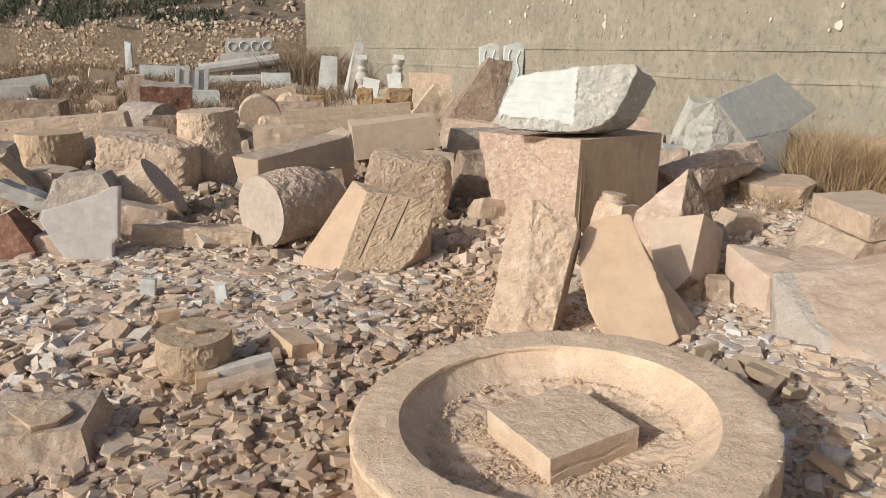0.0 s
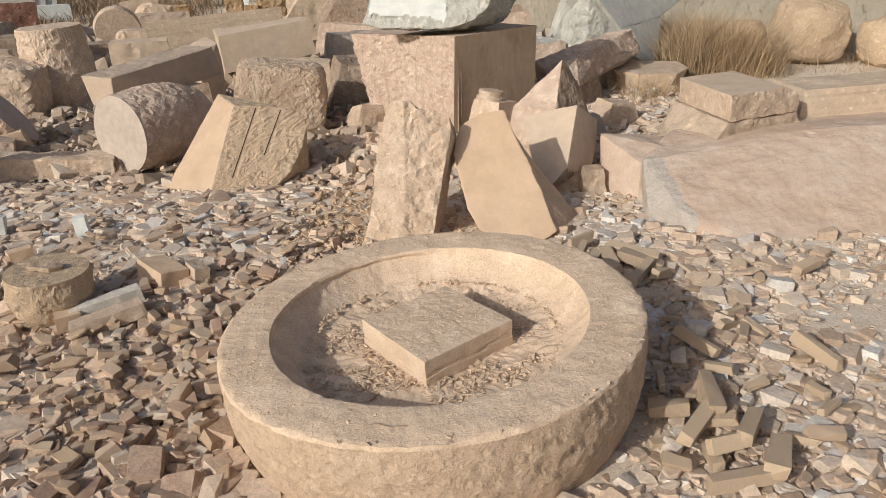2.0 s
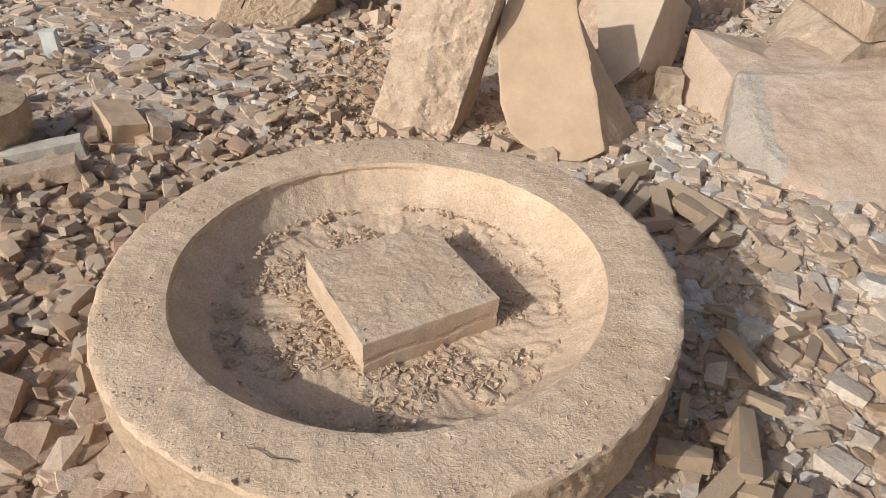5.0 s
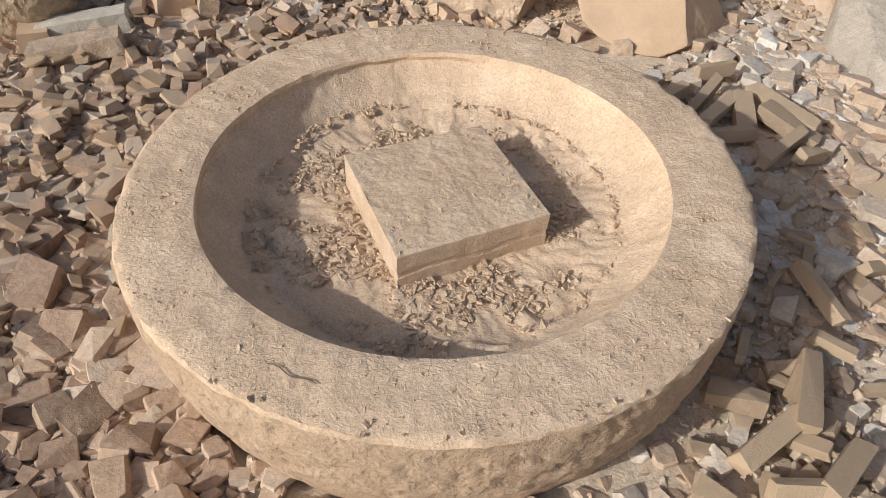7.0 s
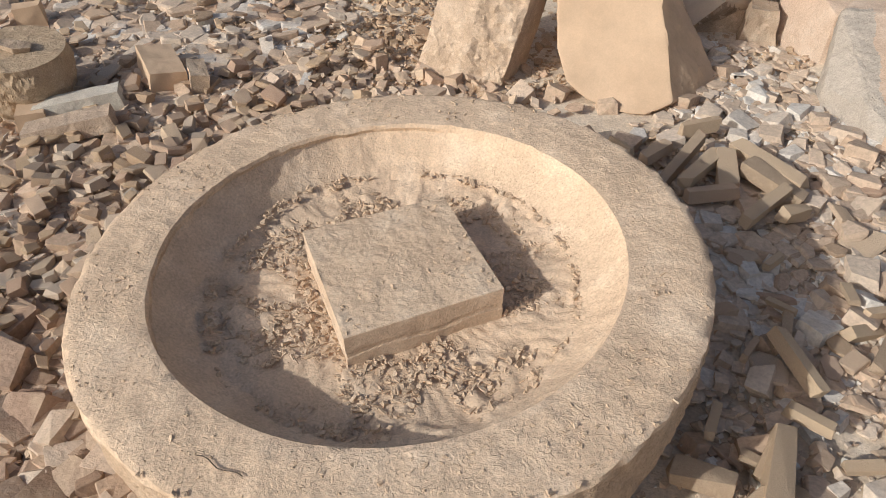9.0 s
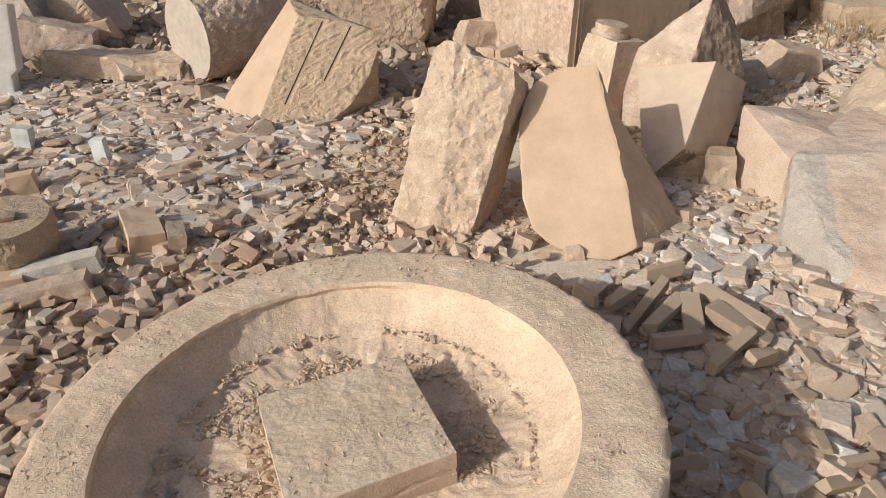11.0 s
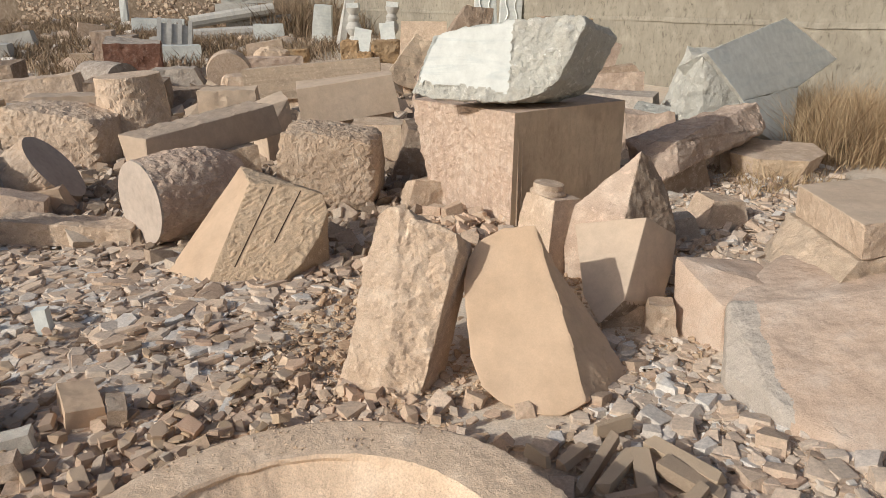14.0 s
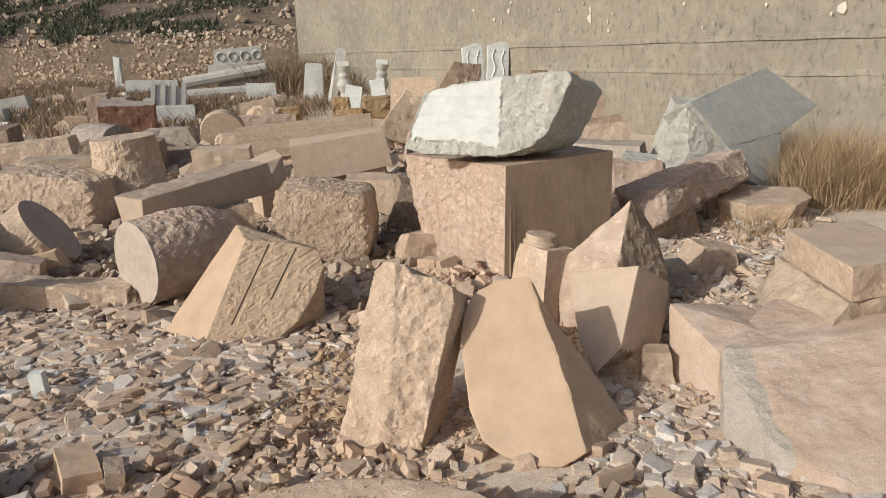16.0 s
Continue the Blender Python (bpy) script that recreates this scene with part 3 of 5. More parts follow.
def bank():
    """A rubble retaining wall with a strip of scrub at its foot and a dark bank above it."""
    ax = Vector((-9.6, 25.2, 0))
    d = Vector((-0.97, 0.10, 0)).normalized()
    bm = bmesh.new()
    bmesh.ops.create_cube(bm, size=1.0, matrix=Matrix.Translation((22, -0.6, 1.05)) @ Matrix.Diagonal((50, 1.2, 2.3, 1)))
    bmesh.ops.subdivide_edges(bm, edges=[e for e in bm.edges if e.calc_length() > 10], cuts=80)
    for v in bm.verts:
        if v.co.z > 1:
            v.co.z += 0.35 * noise.noise(Vector((v.co.x * 0.5, 2, 0)))
    m = Matrix(((d.x, -d.y, 0, ax.x), (d.y, d.x, 0, ax.y), (0, 0, 1, 0), (0, 0, 0, 1)))
    wall = thing("wall_north", bm, BANKSTONE, m, "low rubble retaining wall of rough field stones", "wall", "", "structure")
    r = random.Random(3)
    spots = []
    for i in range(10000):
        x, z = r.uniform(-1, 30), r.uniform(0.1, 2.5)
        if noise.noise(Vector((x * 0.45, z * 0.9, 7))) < -0.04 - 0.40 * max(0.0, min(1.0, (9.0 - x) / 5.0)) - 0.10 * (z > 1.8):
            continue
        p = m @ Vector((x, 0.0 - 0.02 * z, z))
        spots.append(("cube" if r.random() < 0.5 else "shard", p.x, p.y, p.z, 0.07 + 0.15 * r.random() ** 2, 0.35, r.randrange(10 ** 6)))
    scatter("rubble_stones", spots, CHIPS_GREY, "grey-buff field stones packed in the retaining wall", "rubble")
    # the slope above
    bm = bmesh.new()
    grid = []
    for j in range(14):
        row = []
        for i in range(50):
            x, y = -3 + i * 0.9, -1.0 - j * 1.2
            row.append(bm.verts.new((x, y, 2.0 + 0.38 * j + 0.35 * noise.noise(Vector((x * 0.6, y * 0.6, 9))))))
        grid.append(row)
    for a, b in zip(grid, grid[1:]):
        for i in range(49):
            bm.faces.new((a[i], a[i + 1], b[i + 1], b[i]))
    bmesh.ops.recalc_face_normals(bm, faces=bm.faces[:])
    thing("backdrop", bm, BANKSTONE, m, "earth slope rising behind the rubble wall", "slope", "", "structure")
    spots = []
    for i in range(1400):
        x, y = r.uniform(-2, 38), r.uniform(-14, -1.2)
        p = m @ Vector((x, y, 2.1 - 0.317 * (y + 1.0)))
        spots.append((r.choice(("cube", "shard")), p.x, p.y, p.z, r.uniform(0.10, 0.34), 0.6, r.randrange(10 ** 6)))
    scatter("slope_rocks", spots, CHIPS_GREY, "grey broken rocks on the slope", "rocks")
    return m


BANK_M = bank()


def blades(name, spots, material, label, category="dry grass"):
    """Bent grass blades: spots are x, y, z, height, width, lean, seed."""
    verts, faces = [], []
    for x, y, z, h, w, lean, seed in spots:
        r = random.Random(seed)
        a, b = r.uniform(0, 6.283), r.uniform(0, 6.283)
        dx, dy = math.cos(a) * lean * h, math.sin(a) * lean * h
        wx, wy = math.cos(b) * w, math.sin(b) * w
        s = len(verts)
        verts += [(x - wx, y - wy, z), (x + wx, y + wy, z), (x + dx * 0.35 - wx * 0.8, y + dy * 0.35 - wy * 0.8, z + h * 0.55), (x + dx * 0.35 + wx * 0.8, y + dy * 0.35 + wy * 0.8, z + h * 0.55), (x + dx, y + dy, z + h)]
        faces += [(s, s + 1, s + 3, s + 2), (s + 2, s + 3, s + 4)]
    me = bpy.data.meshes.new(name)
    me.from_pydata(verts, [], faces)
    me.materials.append(material)
    return tagged(new(name, me), label, category, "", "stuff")


def tufts(count, x0, x1, y0, y1, h0, h1, seed, per=40, spread=0.14, keep=None):
    r = random.Random(seed)
    out = []
    for i in range(count):
        x, y = r.uniform(x0, x1), r.uniform(y0, y1)
        if keep and not keep(x, y):
            continue
        h = r.uniform(h0, h1)
        for k in range(per):
            px, py = x + r.gauss(0, spread), y + r.gauss(0, spread)
            out.append((px, py, rise(px, py) - 0.02, h * r.uniform(0.4, 1.1), 0.003 * r.uniform(0.6, 1.6), r.uniform(0.1, 1.3), r.randrange(10 ** 6)))
    return out


# ---- the basin ----
BASIN_M = pose(0.42, 2.16, 0.400, 1.1, -3.4, 0)


def basin():
    """A round sandstone basin blank: flat rim, sloping inner wall, rough floor, picked outer side."""
    prof = [(0.02, -0.128), (0.12, -0.127), (0.22, -0.126), (0.30, -0.124), (0.355, -0.120), (0.395, -0.110), (0.43, -0.090), (0.46, -0.064), (0.488, -0.034), (0.506, -0.010), (0.512, -0.001), (0.53, 0.0),
            (0.56, 0.001), (0.59, 0.0), (0.62, 0.001), (0.65, 0.0), (0.672, -0.001), (0.684, -0.005), (0.688, -0.016), (0.690, -0.06), (0.690, -0.10), (0.686, -0.15), (0.68, -0.20), (0.665, -0.26), (0.64, -0.33), (0.60, -0.36), (0.3, -0.36)]
    fine = []
    for (r0, z0), (r1, z1) in zip(prof, prof[1:]):
        k = max(1, int(math.hypot(r1 - r0, z1 - z0) / 0.011))
        fine += [(r0 + (r1 - r0) * i / k, z0 + (z1 - z0) * i / k) for i in range(k)]
    fine.append(prof[-1])
    seg = 420
    bm = bmesh.new()
    rings = []
    for r, z in fine:
        ring = []
        for i in range(seg):
            a = 2 * math.pi * i / seg
            rr = r
            # the hollow is steeper towards the sun's side
            side = 0.5 + 0.5 * math.cos(a - math.radians(215))
            if 0.3 < r < 0.53 and z < 0:
                rr = r + 0.045 * side * (1 - (r - 0.3) / 0.23) * min(1, (r - 0.3) / 0.08)
            if 0.44 < r < 0.56:
                rr += 0.013 * side * (1 - abs(r - 0.50) / 0.06)
            if r > 0.5:
                rr *= 0.987 - 0.010 * side + 0.010 * math.sin(2 * a + 0.5) + 0.008 * noise.noise(Vector((2.2 * math.cos(a), 2.2 * math.sin(a), 5)))
            x, y = rr * math.cos(a), rr * math.sin(a)
            p, h = Vector((x, y, z)), z
            if r > 0.675 and h < -0.015:
                u = 0.68 * a
                pick = noise.noise(Vector((58 * u + 34 * z, 26 * z - 14 * u, 3)))
                k = 0.005 * noise.fractal(p * 20, 0.8, 2.0, 3) + 0.012 * max(0.0, pick + 0.1) * min(1.0, (-0.012 - h) / 0.03)
                x, y = x * (1 - k / 0.68), y * (1 - k / 0.68)
            elif r < 0.42:
                h += 0.008 * noise.fractal(p * 14, 0.7, 2.0, 4) + 0.010 * max(0, noise.noise(p * 38) - 0.1) - 0.007 * max(0, noise.noise(p * 52 + Vector((3, 1, 0))) - 0.1)
            elif h < -0.004:
                k = 0.009 * noise.fractal(Vector((p.x * 16, p.y * 16, p.z * 5)), 0.7, 2.0, 4)
                x, y = x * (1 + k), y * (1 + k)
                h += 0.003 * noise.noise(p * 30)
            else:
                h += 0.003 * noise.fractal(p * 8, 0.7, 2.0, 4) + 0.007 * max(0.0, noise.noise(p * 44) - 0.2) - 0.006 * max(0.0, noise.noise(p * 30 + Vector((7, 2, 0))) - 0.35)
            ring.append(bm.verts.new((x, y, h)))
        rings.append(ring)
    for a, b in zip(rings, rings[1:]):
        for i in range(seg):
            bm.faces.new((a[i], b[i], b[(i + 1) % seg], a[(i + 1) % seg]))
    bm.faces.new(rings[0])
    bm.faces.new(rings[-1][::-1])
    bmesh.ops.recalc_face_normals(bm, faces=bm.faces[:])
    return split_thing("stone_basin", bm, BASIN_M, "large round unfinished sandstone basin with hollowed dusty middle", "stone basin",
                       (("hollow", BASIN, "dusty hollowed floor and sloping wall", lambda p: math.hypot(p.center.x, p.center.y) < 0.513 and p.center.z > -0.25),
                        ("flat_rim", BASIN, "broad flat dusty rim", lambda p: p.center.z > -0.012),
                        ("outer_side", BASINSIDE, "outer side with pick marks", lambda p: True)), 0.8)


basin()
bm = hexa(0.350, 0.350, 0.092, (1.0, 1.0), (0, 0), 0.002, 4)
weather(bm, 0.007, 0.0022, 18, 3, 0.003, [(1, 0, 0), (-1, 0, 0), (0, 1, 0), (0, -1, 0)], 0.35)
for v in bm.verts:
    # a bedding crack runs round the sides
    bed = v.co.z - 0.040 - 0.22 * 0.1 * v.co.x - 0.010 * noise.noise(v.co * 9)
    if abs(bed) < 0.007 and max(abs(v.co.x), abs(v.co.y)) > 0.16:
        v.co.x, v.co.y = v.co.x * 0.990, v.co.y * 0.990
thing("square_slab", bm, SLAB, BASIN_M @ pose(0.012, 0.0, -0.127, 0.5, 0.8, 40.5), "thick square buff stone slab lying in the basin", "stone slab")

# crumbs of stone in the hollow and on the rim
r = random.Random(21)
spots = []
for i in range(12000):
    a, q = r.uniform(0, 6.283), r.random()
    rad = 0.44 * math.sqrt(q) if i % 5 else r.uniform(0.53, 0.67)
    if i % 5 == 0 and noise.noise(Vector((3 * math.cos(a), 3 * math.sin(a), 1))) < -0.05:
        continue
    x, y = rad * math.cos(a), rad * math.sin(a)
    if i % 5 and noise.noise(Vector((x * 7, y * 7, 2))) < -0.12:
        continue
    z = -0.119 if i % 5 else 0.002
    u, v = (x - 0.012) * math.cos(-0.707) - y * math.sin(-0.707), (x - 0.012) * math.sin(-0.707) + y * math.cos(-0.707)
    if max(abs(u), abs(v)) < 0.17:
        if r.random() < 0.55:
            continue
        z = -0.034
    elif rad > 0.40 and rad < 0.5:
        z = -0.098
    p = BASIN_M @ Vector((x, y, z))
    spots.append((r.choice(("shard", "shard", "shard", "stick")), p.x, p.y, p.z - 0.001, (0.004 + 0.022 * r.random() ** 3.0) * (0.55 if z == -0.034 or not i % 5 else 1.0), 0.32, r.randrange(10 ** 6)))
scatter("basin_crumbs", spots, CRUMBS, "small sandstone flakes and crumbs lying in and on the basin", "stone crumbs")

# ---- leaning slabs behind the basin ----
bm = prism([(-0.21, 0.0), (-0.17, 0.21), (-0.16, 0.44), (-0.14, 0.62), (-0.12, 0.74), (-0.08, 0.78), (0.0, 0.78), (0.04, 0.745), (0.13, 0.735), (0.20, 0.71), (0.215, 0.64), (0.19, 0.44), (0.17, 0.22), (0.15, 0.02), (0.04, -0.03), (-0.08, -0.03)], 0.25, 0.96)
weather(bm, 0.014, 0.0065, 15, 2, 0.006, [(1, 0, 0.1)], 0.3)
for v in bm.verts:
    fold = v.co.x - 0.02 - 0.03 * noise.noise(Vector((0, 0, v.co.z * 5))) + 0.06 * v.co.z
    if v.co.y < 0.06 and fold > 0:
        v.co.y += 0.22 * fold + 0.012 * min(1.0, fold / 0.02) * (0.6 + noise.fractal(v.co * 16, 0.8, 2.0, 4))
thing("leaning_slab", bm, PALE, at(0.175, 3.44, -0.03, -21, 0, -10), "rough upright buff sandstone slab leaning behind the basin", "stone slab")

bm = prism([(-0.24, 0.09), (-0.15, 0.04), (-0.04, 0.015), (0.06, 0.02), (0.145, 0.08), (0.09, 0.26), (0.02, 0.44), (-0.06, 0.63), (-0.11, 0.76), (-0.24, 0.74), (-0.335, 0.67), (-0.365, 0.59), (-0.365, 0.48), (-0.33, 0.33), (-0.30, 0.20)], 0.27)
for v in bm.verts:
    if v.co.y > 0.1:
        v.co.x += 0.19 * max(0.0, 1 - v.co.z / 0.80) if v.co.x > -0.12 else 0.08
        v.co.z = v.co.z * 0.80 + 0.16
weather(bm, 0.018, 0.006, 8, 5, 0.006, [(0, -1, 0), (1, 0.3, 0.2)], 0.10)
thing("leaning_slab", bm, SAWN, at(0.815, 3.41, -0.005, -40, 0, 0), "smooth orange-buff sandstone slab with tapered top, leaning", "stone slab")

bm = broken(1.08, 4.36, [(0.83, 4.45, 0.53), (1.15, 4.33, 0.62), (1.08, 4.12, 0.30), (0.98, 4.09, 0.19), (0.90, 4.20, 0.27), (1.30, 4.50, 0.49), (1.29, 4.44, 0.34), (1.25, 4.34, 0.21),
                         (0.95, 4.62, 0.44), (1.20, 4.62, 0.46), (1.00, 4.45, 0.13), (1.22, 4.52, 0.15)])
weather(bm, 0.022, 0.005, 8, 6, 0.004, [(-0.3, -0.75, 0.5), (0.75, -0.62, 0.2)], 0.12)
# faces that look down take the darker brown material
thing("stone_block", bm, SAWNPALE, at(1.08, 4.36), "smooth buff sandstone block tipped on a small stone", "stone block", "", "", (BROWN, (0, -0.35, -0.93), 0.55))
bm = hexa(0.26, 0.20, 0.12, (0.8, 0.8), (0, 0), 0.03, 12)
weather(bm, 0.04, 0.012, 6, 12, 0.012)
thing("rough_stone", bm, BUFF, at(1.08, 4.30, -0.03, 0, 0, 20), "rough brown stone wedged under a tipped block", "stone")
bm = hexa(0.13, 0.14, 0.17, (0.8, 0.8), (0, 0), 0.02, 14)
weather(bm, 0.04, 0.01, 6, 14, 0.01)
thing("rough_stone", bm, BUFF, at(1.235, 4.18, -0.03, 0, 0, 10), "small buff stone on the gravel beside the blocks", "stone")

bm = hexa(0.27, 0.27, 0.42, (0.85, 0.75), (-0.02, 0.0), 0.014, 3)
weather(bm, 0.022, 0.008, 8, 9, 0.010, [(1, 0, 0)], 0.1)
stub = base("column_stub", at(0.65, 4.86, 0.0, -5, 4, -38), "buff stone stub with a turned round head", "column stub")
part("shaft", bm, PALE, stub)
bm = drum([0.090, 0.096, 0.096, 0.083, 0.085, 0.081], 0.075, 32)
weather(bm, 0.022, 0.003, 10, 2, 0.004)
part("round_head", bm, PALE, stub, "turned round stone head", pose(-0.06, 0, 0.405))

bm = broken(1.06, 4.95, [(1.12, 4.96, 0.79), (0.80, 4.85, 0.51), (0.74, 4.80, 0.30), (0.72, 4.82, 0.10), (1.06, 4.68, 0.50), (1.05, 4.62, 0.30), (1.04, 4.62, 0.10), (1.33, 4.95, 0.39), (1.36, 4.98, 0.10), (1.27, 5.02, 0.57), (1.17, 5.06, 0.74), (0.95, 5.15, 0.50), (0.85, 5.15, 0.10), (1.25, 5.2, 0.10)])
weather(bm, 0.022, 0.009, 8, 7, 0.006, [(-0.55, -0.75, 0.35)], 0.2)
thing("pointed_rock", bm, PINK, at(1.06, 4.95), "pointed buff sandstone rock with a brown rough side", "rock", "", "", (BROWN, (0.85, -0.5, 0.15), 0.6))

# ---- the large block with the marble on it ----
bm = hexa(1.24, 0.87, 0.78, (1.02, 1.0), (0, 0), 0.012, 6)
for v in bm.verts:
    if v.co.x < 0 and v.co.z < 0.1:
        v.co.x += 0.24
    elif v.co.x < 0 and v.co.y < 0:
        v.co.z -= 0.06
weather(bm, 0.022, 0.013, 9, 4, 0.012, [(1, 0, 0), (0, 0, 1)], 0.05)
thing("large_block", bm, BLOCK, at(0.265, 6.08, 0.0, 0, 0, -45), "large pink streaked sandstone block with one sawn side", "stone block", "", "", (BROWNSAWN, (1, 0, 0), 0.9))
large = scene.objects["large_block"]
for y in (-0.405, -0.375):
    bm = bmesh.new()
    bmesh.ops.create_cube(bm, size=1.0, matrix=Matrix.Diagonal((0.016, 0.004, 0.70, 1)))
    part("saw_groove", bm, BROWN, large, "dark narrow saw groove", pose(0.624, y, 0.40))
marble = base("marble_boulder", pose(0.36, 5.42, 0.94, 0, 0, 0), "white marble block with a sawn face resting on the sandstone block", "marble block")
bm = prism([(-0.64, 0.05), (-0.52, 0.02), (-0.03, 0.01), (0.16, 0.06), (0.27, 0.15), (0.33, 0.30), (0.40, 0.48), (0.37, 0.53), (0.25, 0.53), (-0.04, 0.49), (-0.34, 0.45), (-0.53, 0.40)], 0.48, 0.88, (0.17, 0.08))
weather(bm, 0.025, 0.014, 9, 11, 0.010)
for v in bm.verts:
    edge = 0.02 * noise.noise(v.co * 9)
    if v.co.y < 0.05 and -0.60 < v.co.x < -0.02 + 0.4 * edge and v.co.z > 0.085 + 2.2 * edge - 0.05 * v.co.x - 0.10 * max(0.0, v.co.x + 0.3):
        v.co.y = -0.004
me = mesh_from(bm, "rough_body")
me.materials.append(MARBLE_ROUGH)
me.materials.append(MARBLE)
for p in me.polygons:
    if all(abs(me.vertices[i].co.y + 0.004) < 0.0006 for i in p.vertices):
        p.material_index = 1
body = new("sawn_and_rough_body", me)
body.parent = marble
body.matrix_basis = pose(0, 0, 0, -16, 0, -6)
tagged(body, "quarried white marble with one smooth sawn face")

# ---- wedge, cylinder and the row behind ----
wedge = base("sawn_wedge", at(-1.08, 4.36, 0.02, -38, 0, 14), "buff sandstone wedge with two saw cuts across its rough face", "stone wedge")
CUTS = (((0.27, 0.60), (0.09, 0.12)), ((0.43, 0.575), (0.30, 0.26)))
bm = solid([(0.13, 0, 0.63), (0.43, 0, 0.595), (0.56, 0, 0.55), (0.59, 0, 0.45), (0.55, 0, 0.30), (0.46, 0, 0.13), (0.33, 0, 0.01), (0.22, 0, -0.01), (0.09, 0, 0.0), (-0.05, 0, 0.03),
            (0.01, 0.20, 0.83), (-0.36, 0.20, 0.16), (-0.27, 0.18, 0.13), (0.50, 0.22, 0.66), (0.58, 0.2, 0.2)])
weather(bm, 0.010, 0.004, 9, 8, 0.006, [(-0.49, -0.86, 0.15)], 0.1, 0.0, 1.0)
for v in bm.verts:
    if v.co.y < 0.03 and v.co.x > 0.2 * v.co.z:
        way = 0.86 * v.co.z - 0.5 * v.co.x
        q = Vector((34 * way, 4 * (v.co.x + v.co.z) + 3 * noise.noise(v.co * 6), 3))
        v.co.y -= 0.013 * abs(noise.noise(q)) + 0.004 * noise.noise(q * 2.3)
    if abs(v.co.y) < 0.03:
        for (x0, z0), (x1, z1) in CUTS:
            k = max(0.0, min(1.0, ((v.co.x - x0) * (x1 - x0) + (v.co.z - z0) * (z1 - z0)) / ((x1 - x0) ** 2 + (z1 - z0) ** 2)))
            d = math.hypot(v.co.x - x0 - k * (x1 - x0), v.co.z - z0 - k * (z1 - z0))
            if d < 0.03:
                v.co.y *= max(0.0, d - 0.015) / 0.015
part("wedge_body", bm, OCHRE, wedge, "", None, (SAWN, (-0.49, -0.86, 0.15), 0.955))
for (x0, z0), (x1, z1) in CUTS:
    bm = bmesh.new()
    bmesh.ops.create_cube(bm, size=1.0, matrix=Matrix.Diagonal((0.005, 0.020, math.hypot(z0 - z1, x1 - x0), 1)))
    part("saw_cut", bm, CUT, wedge, "dark narrow saw cut", pose((x0 + x1) / 2, 0.007, (z0 + z1) / 2, 0, math.degrees(math.atan2(x0 - x1, z0 - z1)), 0))

bm = drum([0.275, 0.285, 0.30, 0.30, 0.29, 0.26, 0.20], 0.72, 44)
weather(bm, 0.022, 0.009, 18, 10, 0.004, [(0, 0, -1)], 0.03)
# the end's grey carries painted shade, so it looks less lit
split_thing("stone_cylinder", bm, at(-1.97, 4.98, 0.285, -90, 0, -27), "rough-dressed pinkish stone cylinder lying with its sawn, shade-darkened grey end showing", "stone cylinder",
            (("sawn_end", GREYSAWN_SHADE, "smooth sawn grey end with shade put into its colour", lambda p: p.center.z < 0.012), ("rough_body", PINK, "", lambda p: True)))

bm = boulder(0.86, 0.75, 0.68, 3, 0.62)
weather(bm, 0.016, 0.009, 17, 13, 0, (), 0.06, 0.0, 0.2)
thing("dressed_boulder", bm, BUFF, at(-1.12, 6.10, -0.02, 0, 5, 12), "squared pinkish boulder with picked surface", "boulder")
bm = hexa(0.55, 0.5, 0.42, (0.7, 0.7), (0.05, 0), 0.05, 31)
weather(bm, 0.05, 0.02, 5, 31, 0.02)
thing("rough_stone", bm, BROWN, at(-0.62, 7.0, 0, 0, 0, 20), "brown rough stone between larger blocks", "stone")
bm = hexa(0.42, 0.34, 0.2, (0.6, 0.5), (-0.05, 0), 0.04, 32)
weather(bm, 0.04, 0.012, 5, 32, 0.015)
thing("rough_stone", bm, BUFF, at(-0.30, 6.05, -0.01, 0, 8, 30), "flat-topped buff stone lying on rubble", "stone")

bm = hexa(0.92, 0.30, 0.15, (0.95, 0.8), (0, 0), 0.025, 33)
weather(bm, 0.03, 0.014, 6, 33, 0.012)
thing("flat_slab", bm, PALE, at(-2.50, 4.93, 0.0, 0, 3, 16), "rough flat pinkish slab lying in front of stones", "stone slab")
bm = prism([(-0.20, -0.02), (0.11, -0.02), (0.12, 0.14), (0.16, 0.17), (0.19, 0.55), (0.13, 0.545), (0.06, 0.50), (-0.04, 0.47), (-0.32, 0.39), (-0.345, 0.32), (-0.27, 0.17), (-0.21, 0.06)], 0.10, 1.0)
weather(bm, 0.03, 0.003, 5, 34, 0.006, [(0, -1, 0)], 0.1)
thing("marble_plate", bm, PLATE, at(-2.95, 4.33, 0.0, -9, 0, 24), "grey-white marble plate with tapered foot standing upright", "marble slab")
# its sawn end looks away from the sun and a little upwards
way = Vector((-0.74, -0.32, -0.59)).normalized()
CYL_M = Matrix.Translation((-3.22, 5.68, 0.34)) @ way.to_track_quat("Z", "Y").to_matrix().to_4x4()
bm = drum([0.29, 0.30, 0.31, 0.31, 0.29], 0.60, 40)
weather(bm, 0.04, 0.014, 7, 35, 0.006, [(0, 0, -1)], 0.03)
# same end colour here, shade included
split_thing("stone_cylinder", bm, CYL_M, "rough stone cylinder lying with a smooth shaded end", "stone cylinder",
            (("sawn_end", GREYSAWN_SHADE, "smooth sawn grey end with shade put into its colour", lambda p: p.center.z < 0.012), ("rough_body", PALE, "", lambda p: True)))
bm = boulder(1.15, 0.8, 0.66, 5, 0.6)
weather(bm, 0.030, 0.016, 8, 36, 0, (), 0.06, 0.0, 0.35)
thing("boulder", bm, PALE, at(-4.15, 6.85, -0.03, 0, 8, 10), "large yellowish rough boulder behind the cylinder", "boulder")
